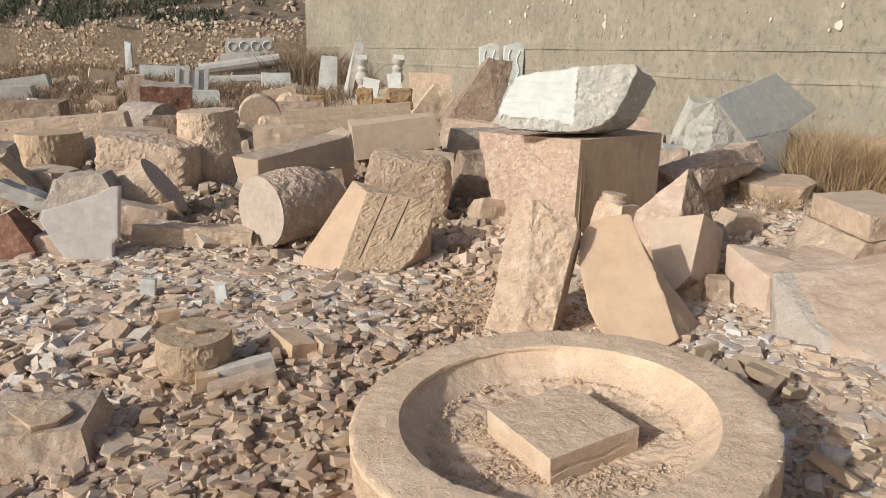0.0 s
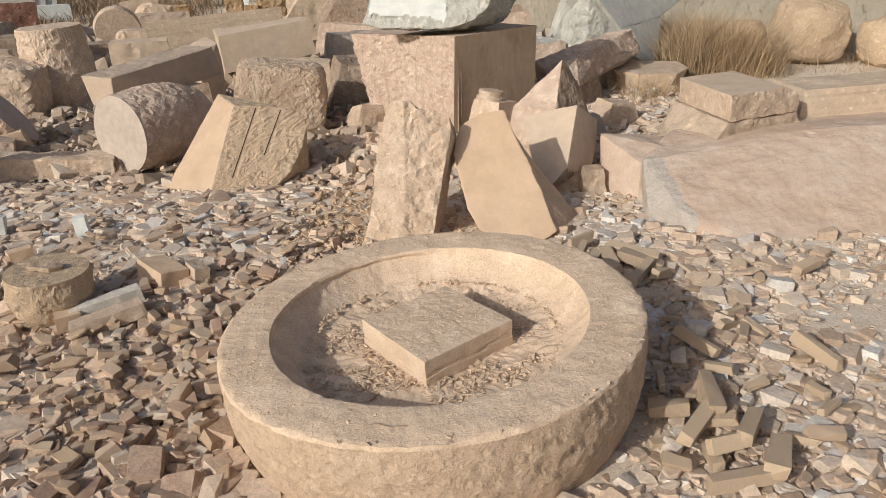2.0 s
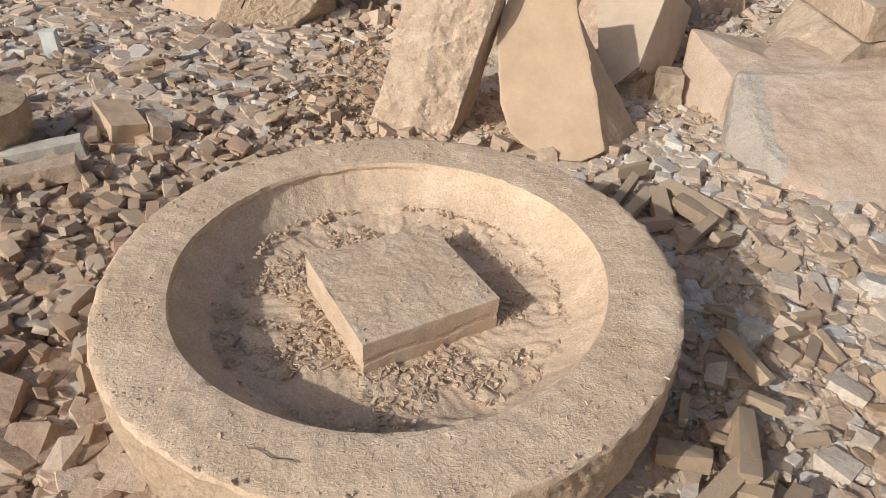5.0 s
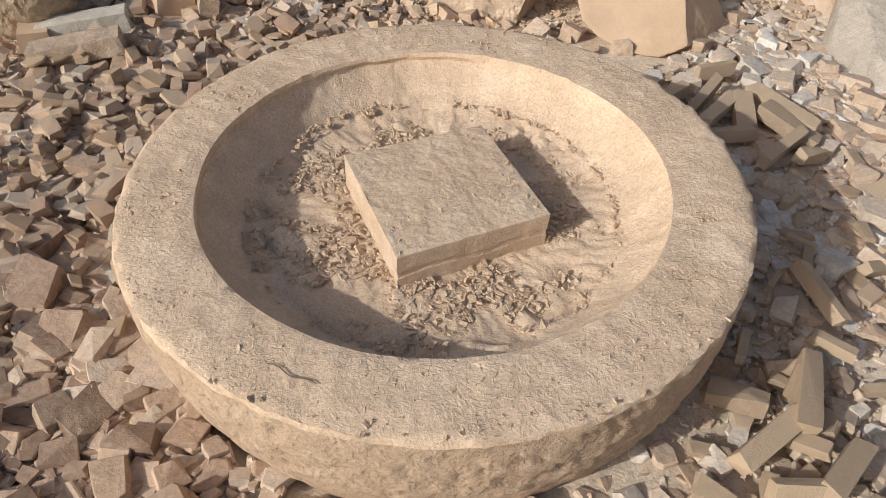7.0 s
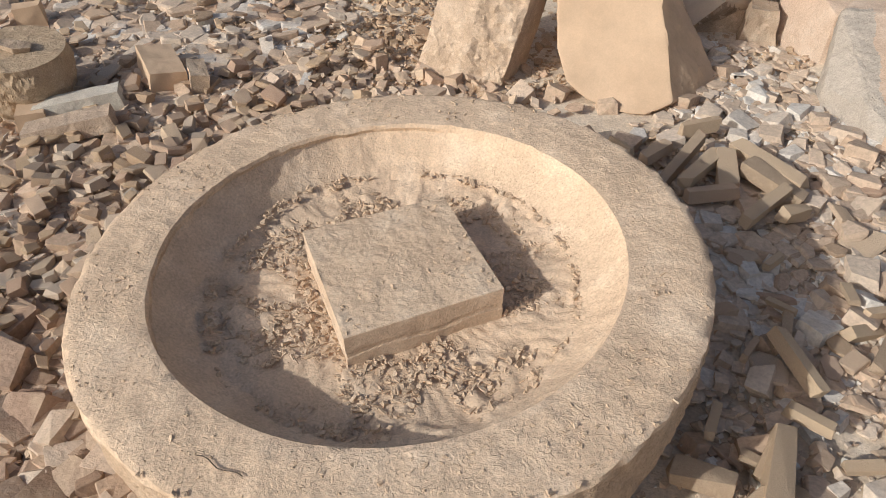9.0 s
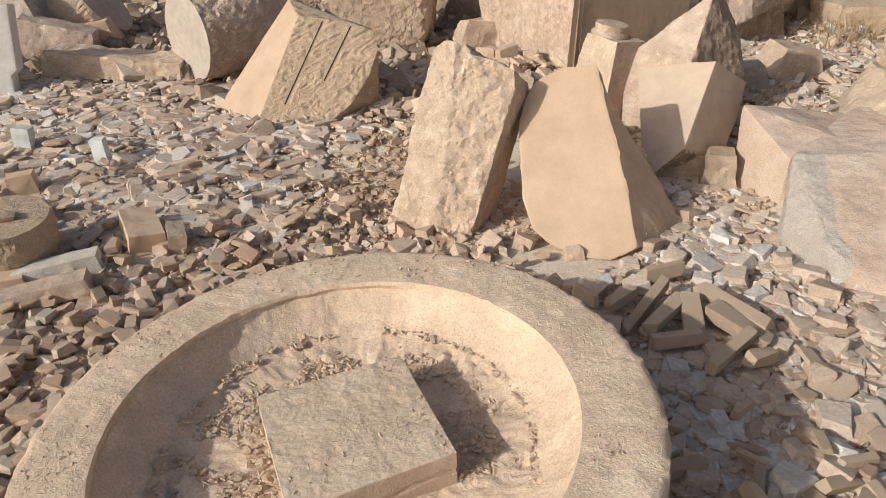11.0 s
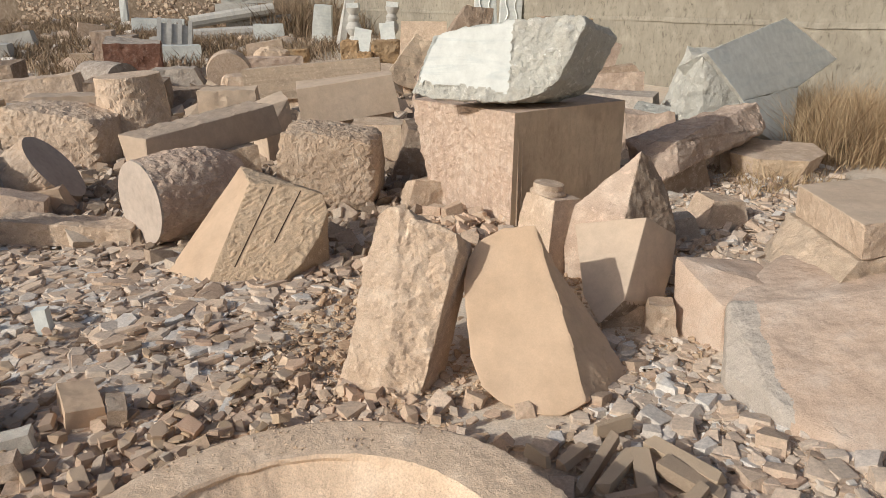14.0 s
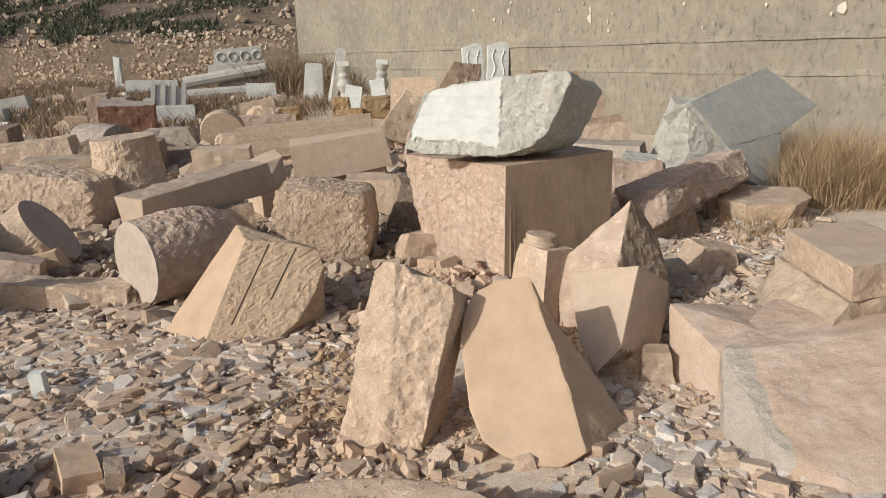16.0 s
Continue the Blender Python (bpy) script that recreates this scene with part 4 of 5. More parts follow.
bm = boulder(0.6, 0.6, 0.55, 6, 0.3)
weather(bm, 0.05, 0.02, 5, 37, 0)
thing("boulder", bm, BUFF, at(-3.72, 7.2, -0.03), "rounded buff boulder behind larger stones", "boulder")
bm = drum([0.30, 0.335, 0.34, 0.33, 0.315, 0.30], 0.80, 36)
weather(bm, 0.035, 0.014, 13, 38, 0.008, [(0, 0, 1)], 0.3)
thing("rough_column", bm, PALE, at(-3.68, 7.35, -0.01, 2, -2, 0), "pale picked column drum standing upright", "column drum")
bm = drum([0.33, 0.37, 0.36, 0.35], 0.48, 32)
weather(bm, 0.05, 0.02, 6, 39, 0.01, [(0, 0, 1)], 0.1)
thing("column_drum", bm, OCHRE, at(-5.75, 7.35, 0.0), "short yellow sandstone drum with a flat top", "column drum")
bm = broken(-2.15, 6.0, [(-2.43, 5.45, 0.66), (-2.18, 5.42, 0.64), (-2.36, 5.42, 0.44), (-2.18, 5.40, 0.42), (-1.86, 6.72, 0.70), (-1.80, 6.74, 0.46), (-2.16, 6.84, 0.71), (-2.12, 6.84, 0.44)])
weather(bm, 0.025, 0.007, 8, 40, 0.008, [(-0.1, -1, 0), (1, -0.25, 0)], 0.15)
thing("stone_beam", bm, SAWNPALE, at(-2.15, 6.0), "long squared sandstone beam propped among the blocks", "stone beam")
bm = hexa(0.62, 0.55, 0.42, (0.8, 0.8), (0, 0), 0.04, 140)
weather(bm, 0.04, 0.012, 6, 140, 0.012)
thing("stone_block", bm, BUFF, at(-2.05, 6.15, -0.02, 0, 0, 30), "rough buff block under a propped beam", "stone block")
bm = hexa(1.02, 0.5, 0.40, (1, 1), (0, 0), 0.02, 41)
weather(bm, 0.06, 0.007, 4, 41, 0.012, [(0, -1, 0)], 0.2)
thing("stone_block", bm, SAWNPALE, at(-1.86, 8.45, 0.26, 0, -7, 24), "long sawn buff block resting on stones", "stone block")
bm = hexa(0.7, 0.5, 0.42, (0.9, 0.9), (0, 0), 0.03, 42)
weather(bm, 0.06, 0.012, 4, 42, 0.012)
thing("stone_block", bm, BUFF, at(-1.75, 8.55, -0.05, 0, 0, 20), "rough buff block under a longer one", "stone block")
bm = broken(-2.1, 7.35, [(-2.28, 7.10, 0.58), (-2.04, 7.38, 0.66), (-2.02, 7.38, 0.49), (-2.14, 7.08, 0.36), (-2.45, 7.35, 0.60), (-2.25, 7.65, 0.70), (-2.14, 7.10, 0.06), (-2.02, 7.40, 0.06), (-2.42, 7.35, 0.06), (-2.2, 7.65, 0.06)])
weather(bm, 0.035, 0.006, 6, 43, 0.008)
thing("stone_block", bm, SAWNPALE, at(-2.1, 7.35), "sawn buff block with a split side", "stone block")
bm = hexa(1.8, 0.5, 0.42, (1, 1), (0, 0), 0.02, 44)
weather(bm, 0.08, 0.008, 4, 44, 0.012, [(0, -1, 0)], 0.3)
thing("stone_beam", bm, STRATA, at(-3.05, 10.3, 0.22, 0, -4, 20), "long pale sandstone beam lying across stones", "stone beam")
bm = hexa(1.5, 0.7, 0.4, (0.9, 0.9), (0, 0), 0.05, 45)
weather(bm, 0.08, 0.015, 4, 45, 0.012)
thing("stone_block", bm, BUFF, at(-3.0, 10.4, -0.06, 0, 0, 15), "low rough block supporting a beam", "stone block")
bm = hexa(0.85, 0.45, 1.05, (0.45, 0.6), (0.24, 0.0), 0.06, 46)
weather(bm, 0.07, 0.02, 4, 46, 0.015)
thing("upright_rock", bm, BROWN, at(-1.35, 10.75, 0.28, 0, 10, 10), "tall brown rough rock leaning upright", "rock")
bm = hexa(1.1, 0.8, 0.5, (0.8, 0.8), (0, 0), 0.08, 47)
weather(bm, 0.09, 0.02, 4, 47, 0.015)
thing("rough_stone", bm, PINK, at(-1.2, 10.7, -0.08, 0, 0, 0), "wide pinkish stone under an upright rock", "stone")
bm = hexa(0.9, 0.6, 0.75, (0.5, 0.6), (0.2, 0), 0.08, 48)
weather(bm, 0.08, 0.02, 4, 48, 0.015)
thing("rough_stone", bm, STRATA, at(-2.35, 12.3, 0.12, 0, 14, 20), "split buff rock with bedded layers", "rock")
bm = hexa(2.2, 1.2, 0.35, (0.9, 0.9), (0, 0), 0.08, 49)
weather(bm, 0.1, 0.02, 4, 49, 0.015)
thing("rough_stone", bm, PALE, at(-2.9, 12.8, -0.05, 0, 0, 10), "broad low pale stone", "stone")

# ---- the rock with the stacked slab ----
bm = broken(2.3, 4.1, [(1.45, 3.68, 0.05), (1.60, 3.42, 0.05), (2.02, 3.22, 0.05), (2.45, 3.15, 0.05), (3.7, 3.3, 0.05), (1.46, 3.70, 0.22), (1.60, 3.46, 0.24), (1.47, 3.98, 0.385), (1.62, 3.96, 0.405), (1.67, 4.02, 0.415),
                       (1.70, 4.40, 0.43), (2.33, 4.00, 0.475), (2.30, 4.12, 0.50), (2.80, 4.12, 0.53), (3.6, 4.25, 0.53), (3.6, 5.3, 0.45), (1.95, 4.9, 0.40), (1.60, 4.5, 0.10), (3.6, 5.4, 0.05), (1.9, 5.1, 0.05)])
weather(bm, 0.024, 0.005, 7, 51, 0.02)
thing("low_rock", bm, ROCKPINK, at(2.3, 4.1), "broad low pink and grey rock with sloping dusty face", "rock")
me = scene.objects["low_rock"].data
me.materials.append(GREYROCK)
for p in me.polygons:
    if p.center.x + 0.03 * noise.noise(p.center * 9) < -0.70 - 0.12 * (p.center.y + 0.35) and p.center.y < -0.10:
        p.material_index = 1
bm = broken(2.1, 4.6, [(1.985, 4.16, 0.545), (1.855, 4.77, 0.545), (2.46, 4.42, 0.545), (2.25, 5.0, 0.545), (1.965, 4.15, 0.695), (1.845, 4.77, 0.695), (2.36, 4.40, 0.695), (2.25, 5.0, 0.695), (2.46, 4.44, 0.64)])
weather(bm, 0.020, 0.009, 9, 52, 0.006, [(0, 0, 1), (-1, -0.2, 0)], 0.08)
thing("thick_slab", bm, PALE, at(2.1, 4.6), "thick pale slab with a rough broken end lying on beds of stone", "stone slab", "", "", (SAWNPALE, (0, 0, 1), 0.9))
bm = broken(2.1, 4.6, [(1.72, 4.62, 0.36), (1.90, 4.12, 0.44), (1.78, 4.95, 0.33), (2.50, 4.43, 0.46), (2.30, 5.05, 0.42), (1.975, 4.16, 0.541), (1.83, 4.80, 0.541), (2.45, 4.43, 0.541), (2.28, 5.02, 0.541)])
weather(bm, 0.018, 0.008, 8, 63, 0.004, (), 0.06, 0.6)
thing("bedded_slab", bm, STRATA, at(2.1, 4.6), "bedded buff slab lying under a thicker slab", "stone slab")
bm = hexa(1.5, 0.45, 0.2, (0.96, 0.85), (0, 0), 0.02, 53)
weather(bm, 0.05, 0.008, 4, 53, 0.012)
thing("long_slab", bm, STRATA, pose(3.25, 4.85, 0.47, 0, -3, 6), "long buff slab lying on the low rock", "stone slab")
bm = broken(1.5, 4.35, [(1.29, 4.30, 0.455), (1.47, 4.42, 0.415), (1.65, 4.48, 0.40), (1.30, 4.20, 0.21), (1.48, 4.02, 0.24), (1.47, 3.99, 0.36), (1.30, 4.20, 0.05), (1.48, 4.02, 0.05), (1.75, 4.1, 0.40), (1.75, 4.1, 0.05), (1.75, 4.5, 0.05), (1.35, 4.50, 0.05), (1.38, 4.46, 0.40)])
weather(bm, 0.025, 0.005, 6, 54, 0.008)
thing("flat_block", bm, ROCKPINK, at(1.5, 4.35), "low pinkish sawn block half buried in gravel", "stone block")

# ---- right-hand stones by the wall ----
bm = broken(1.6, 6.8, [(1.22, 6.20, 0.48), (1.38, 6.24, 0.60), (1.28, 6.15, 0.33), (1.41, 6.20, 0.40), (2.04, 7.33, 0.73), (2.12, 7.20, 0.55), (2.00, 7.15, 0.47), (1.03, 6.50, 0.56), (1.80, 7.40, 0.68), (1.10, 6.55, 0.35), (1.80, 7.45, 0.42)])
weather(bm, 0.030, 0.018, 6, 55, 0.010)
thing("long_rock", bm, PINK, at(1.6, 6.8), "long pinkish-brown rough rock tilted on stones", "rock")
bm = hexa(0.5, 0.4, 0.30, (0.8, 0.8), (0, 0), 0.05, 155)
weather(bm, 0.05, 0.015, 5, 155, 0.015)
thing("rough_stone", bm, BROWN, at(1.35, 6.55, -0.02, 0, 0, 30), "brown stone propping up the long rock", "stone")
bm = hexa(0.4, 0.4, 0.22, (0.8, 0.8), (0, 0), 0.04, 56)
weather(bm, 0.06, 0.015, 4, 56, 0.015)
thing("rough_stone", bm, BUFF, at(1.95, 7.15, -0.02, 0, 0, 0), "buff stone propping the long rock", "stone")
bm = broken(2.15, 7.1, [(1.82, 6.90, 0.41), (2.06, 7.50, 0.41), (2.52, 7.00, 0.41), (2.36, 6.78, 0.39), (2.00, 6.74, 0.40), (2.50, 7.35, 0.42), (1.86, 6.95, 0.21), (2.29, 6.77, 0.22), (2.02, 6.77, 0.22), (2.10, 7.45, 0.21), (2.46, 7.05, 0.24)])
weather(bm, 0.030, 0.008, 7, 57, 0.008, [(0, 0, 1)], 0.2)
thing("flat_slab", bm, PALE, at(2.15, 7.1), "flat pale slab lying by dry grass", "stone slab", "", "", (OCHRE, (0, -1, 0), 0.7))
leaning = base("marble_leaning_slab", at(2.2, 8.1), "tall grey marble slab with broken edges leaning over", "marble slab")
FACE = [(1.62, 7.41, 1.11), (2.41, 8.69, 1.33), (3.04, 9.23, 0.92), (2.55, 8.40, 0.74), (2.46, 7.90, 0.22), (2.13, 7.64, 0.45), (1.97, 7.56, 0.71)]
UPPER = [FACE[i] for i in (0, 1, 2, 3, 6)]
LOWER = [FACE[i] for i in (3, 4, 5, 6)]
back = Vector((-0.20, 0.22, -0.14))
for title, ring, note in (("slab_head", UPPER, "smooth shaded grey-white face"), ("slab_foot", LOWER, "smooth shaded grey-white foot of the slab")):
    bm = broken(2.2, 8.1, ring + [tuple(Vector(p) + back) for p in ring])
    weather(bm, 0.04, 0.008, 7, 58, 0.008, [(0.75, -0.6, 0.1), (0.6, -0.6, -0.4)], 0.05)
    part(title, bm, MARBLE_ROUGH, leaning, note, None, (MARBLE, (0.72, -0.62, 0.2), 0.75))
bm = broken(2.2, 8.1, [(1.60, 7.43, 1.08), (1.95, 7.58, 0.71), (1.51, 7.60, 0.62), (1.42, 7.85, 0.80), (1.70, 7.55, 0.22), (2.10, 7.66, 0.22), (1.40, 7.8, 0.22), (2.1, 8.3, 0.22), (2.1, 8.4, 1.02)])
weather(bm, 0.035, 0.014, 8, 59, 0.012)
part("rough_side", bm, MARBLE_ROUGH, leaning, "rough white broken side of the slab")
bm = hexa(0.75, 0.5, 0.75, (0.8, 0.8), (0.12, 0.0), 0.06, 60)
weather(bm, 0.06, 0.025, 4, 60, 0.02)
thing("marble_block", bm, MARBLE_ROUGH, at(1.75, 9.3, 0.02, 0, 6, 10), "rough white marble block near the wall", "marble block")
bm = hexa(0.7, 0.5, 0.32, (0.8, 0.7), (0, 0), 0.05, 61)
weather(bm, 0.06, 0.02, 4, 61, 0.02)
thing("marble_block", bm, MARBLE_ROUGH, at(1.35, 8.2, 0.0, 0, 0, -10), "low rough white marble piece among weeds", "marble block")
bm = hexa(0.5, 0.4, 0.38, (0.7, 0.7), (0, 0), 0.05, 62)
weather(bm, 0.06, 0.02, 4, 62, 0.02)
thing("rough_stone", bm, PINK, at(1.2, 7.75, 0.0, 0, 0, 15), "pinkish rough stone behind the large block", "stone")
for x, y, w, h, s, lab in ((3.62, 8.75, 0.55, 0.50, 8, "rounded orange-buff sandstone boulder by the wall"), (4.15, 8.35, 0.92, 0.80, 9, "large egg-shaped orange-buff sandstone boulder"), (4.85, 8.1, 0.62, 0.58, 10, "rounded sandstone boulder in dry grass")):
    bm = boulder(w, w * 0.9, h, s, 0.25)
    weather(bm, 0.06, 0.018, 6, s, 0)
    thing("round_boulder", bm, OCHRE, at(x, y, -0.03, 0, 0, 30 * s), lab, "boulder", "round boulders by the wall")
for x, y, z, w, d, h, ry, rz, mat, lab in ((0.75, 9.6, 0.0, 0.9, 0.5, 0.55, 0, 10, PINK, "low buff stone by the wall"), (0.70, 9.7, 0.50, 0.8, 0.4, 0.08, -6, 14, BROWN, "thin brown slab on a stone"), (0.72, 9.9, 0.52, 0.22, 0.2, 0.34, 18, 20, PINK, "small upright pink stone"), (0.9, 8.9, 0.0, 0.9, 0.5, 0.42, 0, -12, GREYSTONE, "flat grey stone behind the block")):
    bm = hexa(w, d, h, (0.92, 0.85), (0, 0), 0.03, int(w * 100 + h * 10))
    weather(bm, 0.06, 0.012, 4, int(h * 100), 0.012)
    thing("rough_stone", bm, mat, at(x, y, z, 0, ry, rz), lab, "stone")

# ---- near left: drum, blocks and strips ----
bm = drum([0.150, 0.165, 0.174, 0.175, 0.168], 0.21, 48)
weather(bm, 0.016, 0.009, 12, 71, 0.008, [(0, 0, 1)], 0.2)
thing("stone_drum", bm, OCHRE, at(-1.30, 2.84, 0.03, 2, 3, 0), "short picked sandstone drum standing on rubble", "stone drum")
bm = prism([(-0.075, 0.0), (0.02, -0.035), (0.075, -0.01), (0.06, 0.03), (-0.03, 0.04)], 0.022, 0.85)
weather(bm, 0.015, 0.003, 14, 72, 0.003)
thing("stone_chip", bm, BUFF, at(-1.285, 2.82, 0.262, -90, 6, 20), "small flat sandstone chip lying on the drum", "stone chip")
bm = hexa(0.46, 0.42, 0.15, (0.84, 0.74), (-0.02, 0.04), 0.02, 73)
weather(bm, 0.02, 0.010, 6, 73, 0.012)
thing("rough_block", bm, PALE, at(-1.54, 2.14, 0.0, 5, 2, 22), "rough buff sandstone block lying in rubble", "stone block")
bm = prism([(-0.12, 0.0), (0.02, -0.09), (0.10, -0.05), (0.12, 0.03), (0.05, 0.10), (-0.07, 0.09)], 0.028, 0.9)
weather(bm, 0.02, 0.004, 10, 74, 0.004)
thing("flat_stone", bm, BUFF, at(-1.53, 2.12, 0.184, -86, 2, 10), "thin grey-brown flat stone lying on a block", "stone")
for x, y, w, d, h, rz, z, mat, lab in ((-1.03, 2.80, 0.30, 0.09, 0.08, 34, 0.03, DUSTWHITE, "white marble strip with chipped edge lying on rubble"), (-0.96, 2.665, 0.30, 0.085, 0.06, 32, 0.05, PALE, "thin pale stone strip lying on rubble"),
                                       (-1.16, 2.70, 0.10, 0.09, 0.07, 34, 0.03, SAWN, "short buff stone strip beside marble strips"), (-0.92, 3.11, 0.26, 0.14, 0.085, -42, 0.03, SAWN, "brick-shaped sawn buff stone lying on rubble"), (-0.75, 3.10, 0.15, 0.07, 0.07, -52, 0.04, BUFF, "small buff stone offcut beside a brick-shaped one"),
                                       (-1.62, 3.72, 0.07, 0.05, 0.15, 10, 0.0, MARBLE, "upright white marble offcut"), (-2.15, 3.75, 0.08, 0.06, 0.14, 20, 0.0, MARBLE, "small upright marble offcut"), (-1.75, 3.35, 0.12, 0.09, 0.10, 40, 0.02, SAWN, "buff cube offcut among flat chips")):
    bm = hexa(w, d, h, (0.97, 0.95), (0, 0), 0.005, int(w * 1000))
    weather(bm, 0.025, 0.004, 9, int(w * 100), 0.004)
    thing("stone_offcut", bm, mat, at(x, y, z, rng.uniform(-8, 8), rng.uniform(-10, 10), rz), lab, "stone offcut")

# ---- left edge and middle distance ----
for x, y, z, w, d, h, rx, ry, rz, top, mat, lab in (
        (-3.72, 4.42, -0.06, 0.50, 0.40, 0.34, 0, -24, 25, (0.8, 0.5), RED, "dark red rough stone lying among blocks"),
        (-3.35, 4.62, -0.02, 0.5, 0.4, 0.16, 0, 0, 10, (0.8, 0.8), PINK, "low pink stone half hidden"),
        (-3.10, 5.42, 0.0, 0.36, 0.28, 0.20, 0, -6, 30, (0.7, 0.7), SAWN, "yellowish angular stone with a sawn top"),
        (-3.62, 5.22, 0.0, 0.80, 0.5, 0.46, 0, -5, 16, (0.5, 0.5), GREYSTONE, "grey rough stone among cylinders"),
        (-3.20, 5.12, 0.0, 0.55, 0.22, 0.26, 0, 14, 24, (0.9, 0.8), PINK, "pink oblong stone lying behind the plate"),
        (-4.45, 5.45, 0.1, 0.55, 0.20, 0.14, 0, 24, 20, (0.95, 0.95), MARBLE_GREY, "pale plank-shaped stone tilted on others"),
        (-4.95, 5.75, -0.02, 0.7, 0.5, 0.45, 0, -24, 30, (0.6, 0.7), OCHRE, "yellow split stone leaning"),
        (-5.75, 6.30, 0.0, 0.8, 0.6, 0.50, 0, 10, 30, (0.6, 0.7), GREYSTONE, "large grey rough stone in the yard"),
        (-4.75, 6.15, 0.0, 0.6, 0.4, 0.3, 0, 0, -20, (0.8, 0.8), PALE, "pale stone among grey ones"),
        (-4.98, 7.9, 0.0, 0.8, 0.5, 0.48, 0, 0, 30, (0.95, 0.95), SAWNPALE, "sawn buff block behind a boulder"),
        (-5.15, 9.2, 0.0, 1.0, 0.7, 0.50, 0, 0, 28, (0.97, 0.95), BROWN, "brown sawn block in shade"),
        (-3.55, 8.9, 0.0, 0.7, 0.5, 0.46, 0, 0, 24, (0.95, 0.95), SAWNPALE, "buff block beside the upright column"),
        (-7.35, 9.6, 0.0, 1.9, 0.6, 0.42, 0, -4, 26, (0.95, 0.8), PALE, "long pale slab-like stone"),
        (-8.9, 10.4, 0.0, 1.5, 0.7, 0.55, 0, 0, 24, (0.95, 0.9), BROWN, "dark brown block among yard stones"),
        (-6.55, 8.3, 0.0, 1.0, 0.6, 0.25, 0, 0, 20, (0.9, 0.9), GREYSTONE, "low grey slab among yard stones"),
        (-7.40, 12.35, -0.02, 0.92, 0.8, 0.80, 6, 4, 32, (0.94, 0.85), RED, "dark red sandstone block with a grey weathered top"),
        (-8.3, 12.85, -0.02, 0.35, 0.8, 0.92, 0, 0, 32, (0.95, 0.95), PALE, "pale upright slab beside the red block"),
        (-6.1, 11.6, -0.02, 1.1, 0.6, 0.42, 0, 0, 25, (0.6, 0.8), GREYSTONE, "rounded grey stone beside red block"),
        (-5.4, 13.2, 0.0, 1.6, 0.6, 0.42, 0, 0, 28, (0.95, 0.9), PINK, "long pinkish block among yard stones"),
        (-4.2, 10.55, 0.0, 0.6, 0.5, 0.44, 0, 0, 18, (0.8, 0.8), PALE, "small pale boulder-like stone"),
        (-4.75, 10.1, 0.0, 0.8, 0.5, 0.30, 0, 0, 25, (0.9, 0.8), BROWN, "low brown stone in the yard"),
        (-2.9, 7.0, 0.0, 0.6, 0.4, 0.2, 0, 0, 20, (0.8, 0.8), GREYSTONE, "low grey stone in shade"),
        (-0.55, 8.2, 0.0, 0.9, 0.5, 0.30, 0, -4, 14, (0.8, 0.8), BROWN, "flat brown stone between larger blocks"),
        (-0.75, 9.2, 0.0, 1.2, 0.5, 0.45, 0, 0, 14, (0.9, 0.9), GREYSTONE, "grey stone behind blocks"),
        (-0.35, 7.4, 0.0, 0.5, 0.4, 0.35, 0, 0, 40, (0.7, 0.7), PINK, "pinkish stone beside the large block"),
        (-1.15, 7.35, 0.0, 0.6, 0.4, 0.40, 0, 0, 10, (0.8, 0.8), BUFF, "buff stone behind the squared boulder"),
        (1.62, 5.72, 0.0, 0.32, 0.25, 0.18, 0, 8, 30, (0.7, 0.7), PALE, "small pale broken stone"),
        (1.38, 5.45, 0.0, 0.26, 0.2, 0.14, 0, -8, 10, (0.7, 0.7), GREYSTONE, "small grey broken stone"),
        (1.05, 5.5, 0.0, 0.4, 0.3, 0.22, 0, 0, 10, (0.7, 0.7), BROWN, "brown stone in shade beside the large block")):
    bm = hexa(w, d, h, top, (0, 0), 0.04 * min(w, h), int(abs(x) * 100 + w * 10))
    far = math.hypot(x, y)
    weather(bm, 0.035 if far < 7 else 0.07, 0.010 if far < 7 else 0.016, 5, int(abs(x * 10)), 0.012)
    thing("stone_block", bm, mat, at(x, y, z, rx, ry, rz), lab, "stone block", "", "", (GREYSTONE, (0, 0, 1), 0.75) if mat is RED else None)

bm = drum([0.34, 0.36, 0.36, 0.34], 0.35, 32)
weather(bm, 0.06, 0.008, 5, 81, 0.01, [(0, 0, -1)], 0.05)
thing("stone_disc", bm, PALE, at(-5.20, 11.75, 0.30, -84, 0, 26), "pale round stone disc standing on its edge", "stone disc")
bm = drum([0.30, 0.31, 0.31, 0.30], 0.9, 28)
weather(bm, 0.07, 0.012, 5, 82, 0.01)
thing("stone_cylinder", bm, GREYSTONE, at(-6.35, 10.7, 0.26, -90, 0, 70), "grey stone cylinder lying behind blocks", "stone cylinder")
for x, y, w, h, mat, lab in ((-5.35, 13.6, 0.75, 0.62, BUFF, "rounded buff boulder beside a stone disc"), (-4.55, 10.9, 0.55, 0.5, PALE, "small pale boulder in the middle of the yard"), (-5.35, 14.6, 0.55, 0.45, ORANGE, "small orange boulder in dry grass"), (-4.15, 14.45, 0.36, 0.40, ORANGE, "orange rough stone near marble balusters"), (-3.35, 14.2, 0.55, 0.45, ORANGE, "orange rough stone among marble"), (-3.65, 13.9, 0.3, 0.25, ORANGE, "small orange stone near marble pieces")):
    bm = boulder(w, w * 0.85, h, int(w * 40), 0.4 if mat is not ORANGE else 0.9)
    weather(bm, 0.06, 0.025, 7, int(w * 50), 0)
    thing("boulder", bm, mat, at(x, y, 0.20 if mat is ORANGE and x > -5 else -0.03, 0, 0, 40 * w), lab, "boulder")

